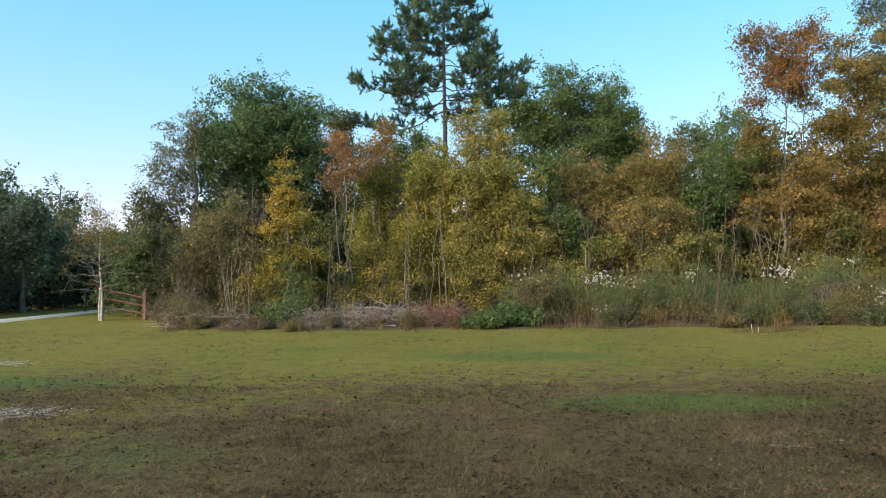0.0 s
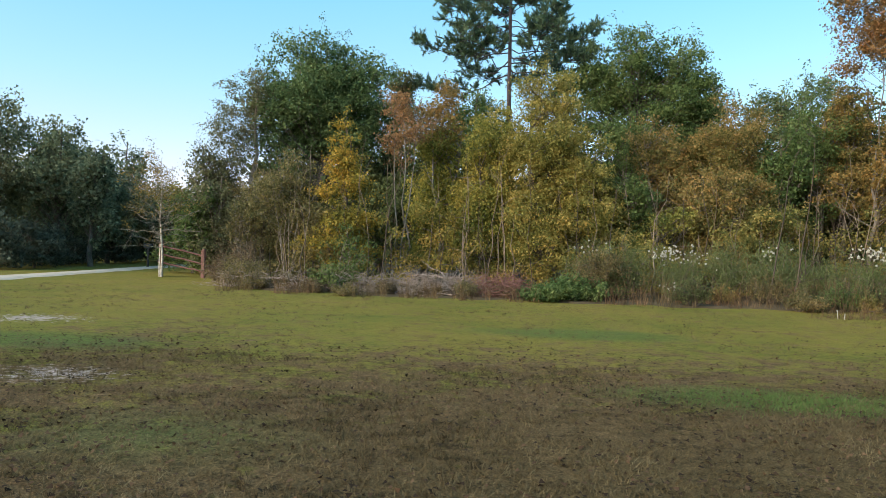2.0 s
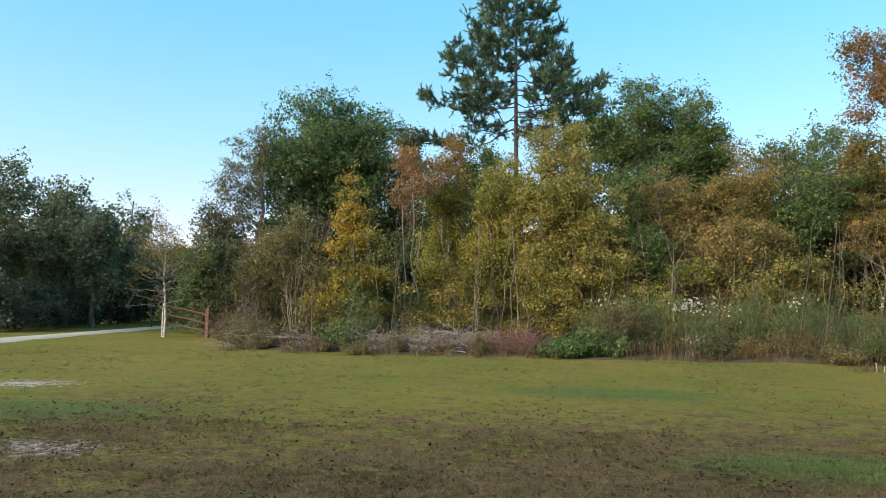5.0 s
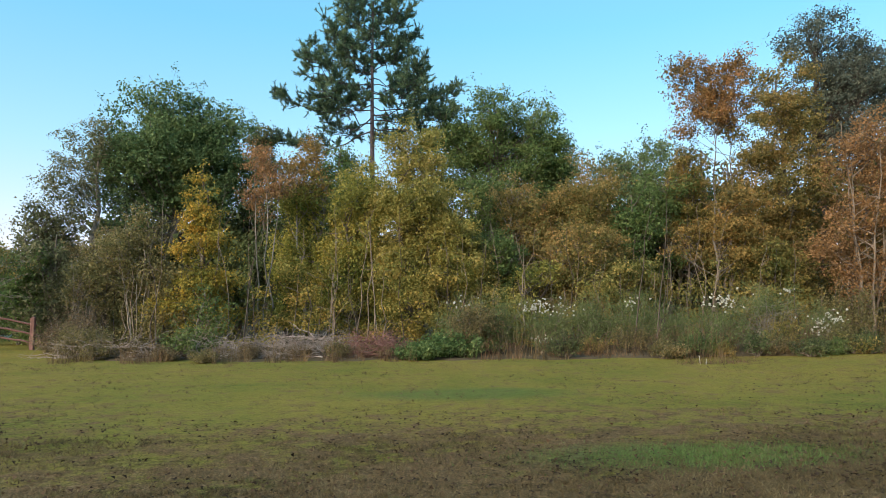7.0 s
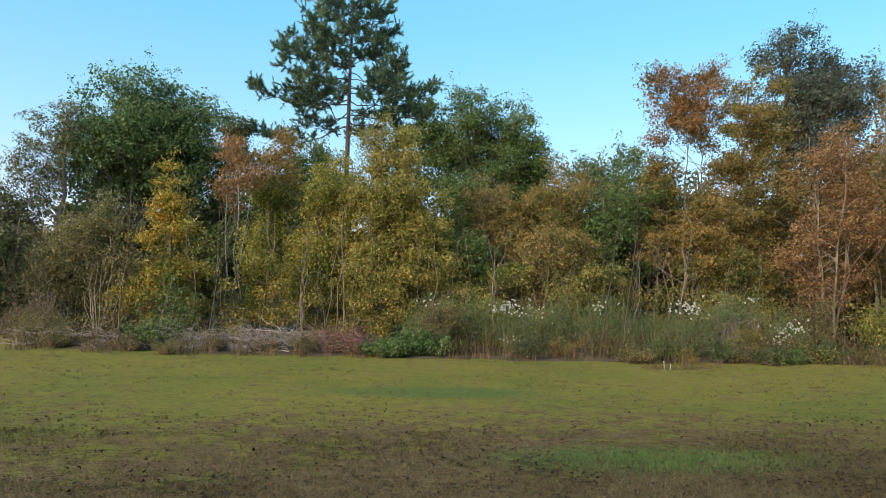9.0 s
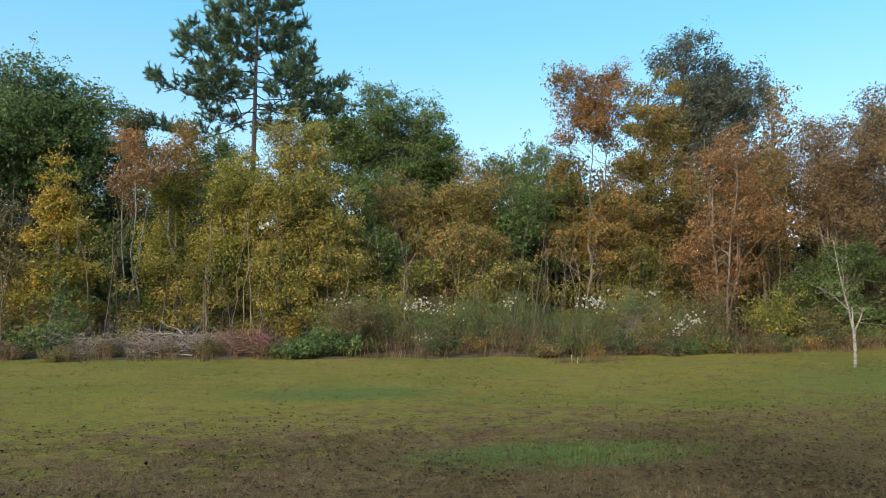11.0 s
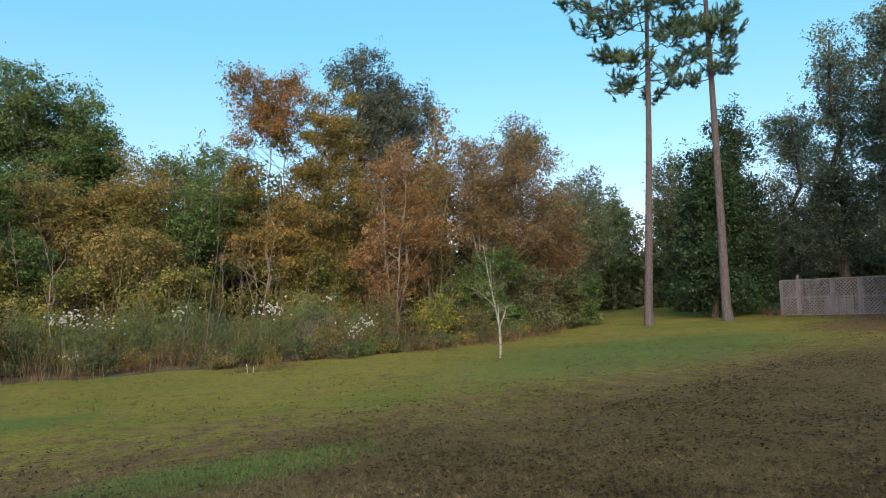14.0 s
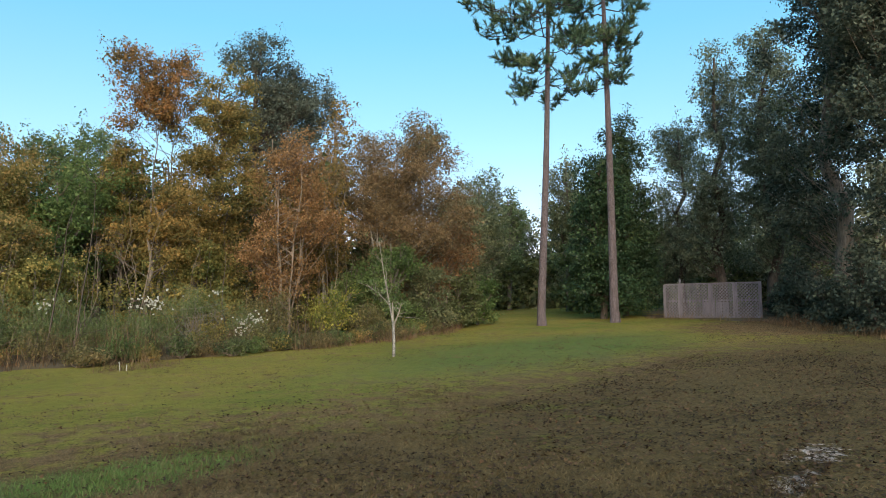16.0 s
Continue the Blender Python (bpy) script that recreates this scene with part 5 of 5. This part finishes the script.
for k in range(12):
    r = np.random.default_rng(400 + k)
    x = 16.5 + 0.95 * k
    straw_clump(x, float(wood_edge(x)) + r.uniform(0.2, 0.7), r.uniform(0.35, 0.6), 0.8, STRAW, "short tuft of dead grass along the lawn", 420 + k, 130)
for k in range(5):
    straw_clump(8.5 + 0.42 * k, 19.75 + 0.12 * math.sin(k * 2), 0.16, 0.6, STRAW, "flattened dead grass round the white stakes", 440 + k, 90)


for k in range(16):
    r = np.random.default_rng(460 + k)
    x = 24.2 + 0.75 * k
    straw_clump(x, float(np.interp(x, [23.5, 28, 33, 35.3, 36.5], [3.5, 7.2, 10.5, 16.5, 19.0])) + r.uniform(-0.5, 0.2), r.uniform(0.2, 0.5), 0.9, STRAW, "short brown dead grass along the dark trees", 480 + k, 120)


def thicket(name, x0, x1, n, leaf, label, seed, high=3.8):
    """Undergrowth that fills the wood between the trunks: nobody could count its leaves."""
    rng = np.random.default_rng(seed)
    x = rng.uniform(x0, x1, n)
    y = wood_edge(x) + 5.5 + 7.0 * rng.random(n) ** 1.3
    c = np.stack([x, y, ground_z(x, y) + rng.uniform(0.1, high, n) * rng.uniform(0.5, 1.0, n)], 1)
    rad = rng.uniform(0.35, 0.8, n)
    pts, out = clump_points(c, rad, (rad ** 2 * 760).astype(int), 0.7, rng)
    pts[:, 2] = np.maximum(pts[:, 2], ground_z(pts[:, 0], pts[:, 1]) + 0.05)
    tagged(new(name, leaves_mesh(name, pts, out + rng.normal(0, 0.5, pts.shape) + [0, 0, 0.5], 0.085, 0.8, leaf, rng)), label, "undergrowth", kind="stuff")


def thin_stems(name, n, bark, label, seed):
    rng = np.random.default_rng(seed)
    tw = Tubes(4)
    for _ in range(n):
        x0 = rng.uniform(-12, 27)
        y0 = float(wood_edge(x0)) + rng.uniform(3.0, 9)
        h = rng.uniform(1.5, 5.5)
        a = np.array([x0, y0, float(ground_z(x0, y0))])
        p = tw.tube(curve_pts(a, a + [rng.normal(0, 0.09) * h, rng.normal(0, 0.09) * h, h], 0.1, rng, 6), rng.uniform(0.012, 0.035), 0.006)
        for _ in range(3):
            i = rng.integers(2, 6)
            tw.tube(curve_pts(p[i], p[i] + rng.normal(0, 0.45, 3) + [0, 0, 0.3], 0.06, rng, 4), 0.01, 0.004)
    tagged(new(name, tw.mesh(name, bark)), label, "thicket", kind="stuff")


thicket("undergrowth_by_fence", -12.6, -7, 90, OLIVE_BROWN, "olive-brown undergrowth between thin stems", 55)
thicket("undergrowth_yellow", -7, 4.5, 110, YELLOW_GREEN, "yellow-green undergrowth between the trunks", 56)
thicket("undergrowth_mixed", 4, 13, 60, BROWN_MIX, "mixed brown and green undergrowth", 57)
thicket("undergrowth_orange", 12, 20.5, 45, OLIVE_ORANGE, "olive-orange undergrowth under the maples", 58)
thicket("undergrowth_dark", 18.5, 29, 140, DULL_GREEN, "dull green undergrowth at the corner of the wood", 59, 3.2)
thin_stems("thicket_stems", 80, TAN_TWIG, "thin bare tan stems at the wood's edge", 61)
thin_stems("dark_thicket_stems", 70, DARK_TWIG, "thin dark stems and saplings in the wood", 62)


# ---- fence, post, stakes, lattice ----
def box_bm(bm, size, m):
    v = bmesh.ops.create_cube(bm, size=1.0, matrix=m @ Matrix.Diagonal((*size, 1)))["verts"]
    e = list({e for q in v for e in q.link_edges})
    bmesh.ops.bevel(bm, geom=e, offset=min(size) * 0.12, segments=1, affect="EDGES")


def log_between(a, b, size, material, name, parent, seed):
    """A squared rail, a little bowed, from a to b."""
    rng = np.random.default_rng(seed)
    t = Tubes(7)
    t.tube(curve_pts(a, b, 0.012, rng, 9), size, size * 0.85)
    child(name, t.mesh(name, material), parent)


def rail_fence():
    f = base("rail_fence", -12.4, 28.8, "short three-rail fence of reddish weathered wood, rails sloping down", "fence")
    left, right = Vector((-1.7, -0.25, 0)), Vector((0, 0, 0))
    for p, h in ((left, 1.42), (right, 1.16)):
        bm = bmesh.new()
        box_bm(bm, (0.15, 0.15, h + 0.15), pose(p.x, p.y, (h - 0.15) / 2))
        bmesh.ops.create_cone(bm, cap_ends=True, segments=4, radius1=0.1, radius2=0.02, depth=0.05, matrix=pose(p.x, p.y, h + 0.022, 0, 0, 45))
        part("post", bm, RED_WOOD, f)
    for k, (za, zb) in enumerate(((1.27, 0.9), (0.93, 0.56), (0.6, 0.23))):
        log_between((left.x - 0.1, left.y - 0.06, za + 0.02), (right.x + 0.12, right.y + 0.05, zb - 0.02), 0.042, RED_WOOD, "rail", f, 60 + k)
    return f


def mailbox():
    o = base("mailbox", -18.6, 36.0, "dark mailbox on a short post beside the track", "mailbox")
    bm = bmesh.new()
    box_bm(bm, (0.1, 0.1, 1.05), pose(0, 0, 0.5))
    part("post", bm, DARK_METAL, o)
    bm = bmesh.new()
    box_bm(bm, (0.42, 0.2, 0.14), pose(0, 0, 1.1))
    bmesh.ops.create_cone(bm, cap_ends=True, segments=16, radius1=0.1, radius2=0.1, depth=0.42, matrix=pose(0, 0, 1.17, 0, 90, 0))
    part("box", bm, DARK_METAL, o)


def stakes():
    for x, y, h, tilt in ((8.69, 19.55, 0.22, -5), (8.84, 19.5, 0.14, 3)):
        s = base("stake", x, y, "short white plastic stake standing in flattened grass", "stake", "white stakes")
        bm = bmesh.new()
        bmesh.ops.create_cone(bm, cap_ends=True, segments=14, radius1=0.009, radius2=0.009, depth=h + 0.1, matrix=pose(0, 0, (h - 0.1) / 2, 0, tilt, 0))
        bmesh.ops.create_cone(bm, cap_ends=True, segments=14, radius1=0.011, radius2=0.01, depth=0.03, matrix=pose(math.sin(radians(tilt)) * h, 0, h, 0, tilt, 0))
        part("tube", bm, WHITE_PLASTIC, s)


def lattice_fence():
    """A privacy screen of crossed laths in four panels between posts."""
    f = base("lattice_fence", 36.0, 13.9, "weathered grey lattice screen of crossed laths on posts", "lattice fence")
    y0, y1, hgt = -2.4, 2.4, 1.74
    cuts = (-2.4, -1.2, 0.0, 1.55, 2.4)
    for y, h in zip(cuts, (1.8, 1.78, 1.78, 2.02, 1.74)):
        bm = bmesh.new()
        box_bm(bm, (0.09, 0.09, h + 0.15), pose(0.06, y, (h - 0.15) / 2))
        part("post", bm, GREY_WOOD, f)
    for a, b in zip(cuts[:-1], cuts[1:]):
        w = b - a
        bm = bmesh.new()
        ring = [[bm.verts.new((x, a + 0.045 + dy, z)) for dy, z in ((d, 0.035 + d), (w - 0.09 - d, 0.035 + d), (w - 0.09 - d, hgt + 0.055 - d), (d, hgt + 0.055 - d))] for x in (0.018, 0.052) for d in (0.0, 0.06)]
        for p in range(4):
            q = (p + 1) % 4
            for m, n in ((0, 1), (1, 3), (3, 2), (2, 0)):
                bm.faces.new((ring[m][p], ring[m][q], ring[n][q], ring[n][p]))
        panel = part("panel", bm, GREY_WOOD, f, "grey diagonal lattice panel")
        for sgn, dx in ((1, 0.0), (-1, -0.012)):
            k = -hgt
            while k < w:
                s0, s1 = max(0.0, k), min(w, k + hgt)
                if s1 - s0 > 0.06:
                    z0, z1 = s0 - k, s1 - k
                    if sgn < 0:
                        z0, z1 = hgt - z0, hgt - z1
                    ln = math.hypot(s1 - s0, z1 - z0)
                    bm = bmesh.new()
                    lie = pose(dx, a + (s0 + s1) / 2, 0.04 + (z0 + z1) / 2, math.degrees(math.atan2(z1 - z0, s1 - s0)), 0, 0)
                    bmesh.ops.create_cube(bm, size=1.0, matrix=lie @ Matrix.Diagonal((0.01, ln, 0.036, 1)))
                    part("lath", bm, GREY_WOOD, panel)
                k += 0.165
        for z in (0.9,):
            bm = bmesh.new()
            box_bm(bm, (0.035, w - 0.09, 0.07), pose(0.035, (a + b) / 2, z))
            part("rail", bm, GREY_WOOD, panel)
    # plain boards lean against the back of the lower part
    for k in range(4):
        bm = bmesh.new()
        box_bm(bm, (0.02, 0.3, 0.8 + 0.03 * math.sin(k * 2.1)), pose(0.14, -0.7 + 0.33 * k, 0.42))
        part("board", bm, GREY_WOOD, f, "grey board behind the lattice")


rail_fence()
mailbox()
stakes()
lattice_fence()


# ---- young trees standing on the lawn ----
def young_birch():
    rng = np.random.default_rng(90)
    t = base("birch_tree", -13.95, 28.3, "slender white-barked young birch with thin tan-yellow leaves beside the fence", "tree", "young trees on the lawn")
    wood, limbs = Tubes(8), Tubes(5)
    stem = wood.tube(np.array([(0, 0, -0.1), (0.02, 0, 0.8), (-0.05, 0, 1.6), (-0.14, 0, 2.4), (-0.1, 0, 3.4), (-0.16, 0.02, 4.9)]), 0.056, 0.01)
    wood.tube(np.array([(-0.1, 0.05, -0.1), (-0.12, 0.05, 0.7), (-0.1, 0.03, 1.35)]), 0.045, 0.03)
    tips = []
    for k in range(60):
        i = rng.uniform(1.5, 4.9)
        s = np.array([np.interp(i, np.arange(6), stem[:, j]) for j in range(3)])
        a, ln = rng.uniform(0, 2 * np.pi), rng.uniform(0.8, 1.9) * (1.2 - 0.13 * i)
        e = s + np.array([np.cos(a) * ln, np.sin(a) * ln, ln * (rng.uniform(-0.05, 0.2) if i < 2.6 else rng.uniform(0.25, 0.75))])
        p = limbs.tube(curve_pts(s, e, 0.06, rng, 6), 0.016, 0.004)
        for _ in range(4):
            q = p[rng.integers(2, 6)]
            f = q + rng.normal(0, 0.25, 3)
            limbs.tube(np.stack([q, f]), 0.006, 0.003)
            tips.append(f)
    child("trunk", wood.mesh("trunk", BIRCH_BARK), t)
    child("branchwork", limbs.mesh("branchwork", PALE_BARK), t)
    tips = np.array(tips)
    tips = tips[(tips[:, 2] > 2.6) | (rng.random(len(tips)) < 0.08)]
    pts, out = clump_points(tips, np.full(len(tips), 0.27), np.full(len(tips), 21), 0.9, rng)
    child("crown", leaves_mesh("crown", pts, out + rng.normal(0, 0.6, pts.shape), 0.065, 0.65, AMBER, rng), t)


def young_tree():
    rng = np.random.default_rng(91)
    t = base("young_tree", 14.75, 15.85, "young forked tree with white mottled bark and few pale leaves", "tree", "young trees on the lawn", lift=-0.1)
    wood, limbs = Tubes(9), Tubes(5)
    wood.tube(np.array([(0, 0, -0.1), (0, 0, 0.0), (0.01, 0, 0.5), (-0.01, 0, 1.0)]), 0.05, 0.04)
    bole = np.array([(-0.01, 0, 0.95), (-0.06, 0.02, 1.25), (-0.12, 0.05, 1.6)])
    wood.tube(bole, 0.04, 0.025)
    boughs = Tubes(7)
    arms = [boughs.tube(np.array([(-0.02, 0, 0.95), (0.08, -0.08, 1.25), (0.15, -0.18, 1.62)]), 0.028, 0.012),
            boughs.tube(np.array([(-0.12, 0.05, 1.55), (-0.17, 0.12, 2.0), (-0.22, 0.22, 2.6), (-0.27, 0.33, 3.4)]), 0.026, 0.006),
            boughs.tube(np.array([(-0.1, 0.04, 1.5), (-0.2, 0.18, 1.72), (-0.31, 0.34, 1.9), (-0.42, 0.5, 2.04)]), 0.013, 0.005),
            boughs.tube(np.array([(-0.03, 0, 1.1), (-0.09, -0.05, 1.4), (-0.1, -0.04, 1.62)]), 0.024, 0.012)]
    tips = []
    for arm in arms[:3]:
        for _ in range(12):
            i = rng.uniform(0.8, len(arm) - 1)
            s = np.array([np.interp(i, np.arange(len(arm)), arm[:, j]) for j in range(3)])
            e = s + rng.normal(0, 0.22, 3) + [-0.03, 0.03, 0.16]
            limbs.tube(curve_pts(s, e, 0.02, rng, 4), 0.009, 0.003)
            tips.append(e)
    child("trunk", wood.mesh("trunk", WHITE_BARK), t)
    child("bough", boughs.mesh("bough", WHITISH_BARK), t)
    child("branchwork", limbs.mesh("branchwork", PALE_BARK), t)
    tips = np.array(tips)
    pts, out = clump_points(tips, np.full(len(tips), 0.13), np.full(len(tips), 16), 0.8, rng)
    child("crown", leaves_mesh("crown", pts, out + rng.normal(0, 0.6, pts.shape) + [0, 0, 0.5], 0.06, 0.55, SILVER, rng), t)


young_birch()
young_tree()


# ---- grass and fallen leaves ----
def lawn_cover():
    rng = np.random.default_rng(70)

    def field(x0, x1, y0, y1, n, tuft):
        c = np.stack([rng.uniform(x0, x1, n // tuft), rng.uniform(y0, y1, n // tuft)], 1)
        p = np.repeat(c, tuft, 0) + rng.normal(0, 0.035, (len(c) * tuft, 2))
        keep = p[:, 1] < wood_edge(p[:, 0]) + 0.3
        return p[keep]

    near = np.concatenate([field(-5, 7, 3.6, 8.0, 84000, 7), field(-7, 10, 8.0, 10.5, 40000, 6)])
    fringe = field(-6.5, 8.5, 0.2, 4.2, 26000, 6)
    near = np.concatenate([near, fringe[rng.random(len(fringe)) < (fringe[:, 1] / 3.9) ** 2]])
    far = field(-15, 24, 10.5, 22.5, 42000, 6)
    side = field(10, 26, 1, 10.5, 20000, 6)
    p = np.concatenate([near, side])
    tagged(new("lawn_grass", blades_mesh("lawn_grass", p[:, 0], p[:, 1], ground_z(p[:, 0], p[:, 1]) - 0.004, 0.05, 0.0075, BLADE, rng, 0.95)), "short olive and straw-coloured grass blades of the lawn", "grass", kind="stuff")
    tagged(new("lawn_grass_by_the_wood", blades_mesh("lawn_grass_by_the_wood", far[:, 0], far[:, 1], ground_z(far[:, 0], far[:, 1]) - 0.004, 0.04, 0.011, BLADE, rng, 0.7)), "short olive grass blades towards the wood", "grass", kind="stuff")
    n = 6400
    q = np.stack([rng.normal(3.2, 0.85, n), rng.normal(8.85, 0.3, n)], 1) + np.repeat(rng.normal(0, 0.12, (n // 8, 2)), 8, 0)
    tagged(new("lush_grass", blades_mesh("lush_grass", q[:, 0], q[:, 1], ground_z(q[:, 0], q[:, 1]) - 0.004, 0.055, 0.007, LUSH, rng, 0.5)), "patch of longer bright green grass", "grass", kind="stuff")
    n = 42000
    x, y = np.concatenate([rng.uniform(-8, 12, n // 5), rng.uniform(4, 34, 4 * n // 5)]), np.concatenate([4.0 + 8.0 * rng.random(n // 5) ** 1.6, 1 + 16 * rng.random(4 * n // 5) ** 1.5])
    x, y = np.append(x, rng.uniform(3.5, 20, 26000)), np.append(y, rng.uniform(1, 8.5, 26000))
    x, y = np.append(x, rng.uniform(-7, 8, 15000)), np.append(y, 3.6 + 8.0 * rng.random(15000) ** 1.7)
    drift = np.sin(x * 0.9 + 1.3 * np.sin(y * 0.7)) + np.sin(y * 1.7 - x * 0.45) + 0.6 * np.sin(x * 2.3 + y * 2.9)
    keep = (y < wood_edge(x) - 0.2) & (rng.random(len(x)) < np.clip(0.78 + 0.3 * drift, 0.15, 1) * np.clip(1.25 - y / 17, 0.12, 1))
    x, y = x[keep], y[keep]
    pts = np.stack([x, y, ground_z(x, y) + rng.uniform(0.012, 0.045, len(x))], 1)
    nrm = rng.normal(0, 0.3, pts.shape) + [0, 0, 1]
    tagged(new("fallen_leaves", leaves_mesh("fallen_leaves", pts, nrm, 0.036, 0.9, LITTER, rng)), "brown fallen leaves scattered over the lawn", "fallen leaves", kind="stuff")


lawn_cover()
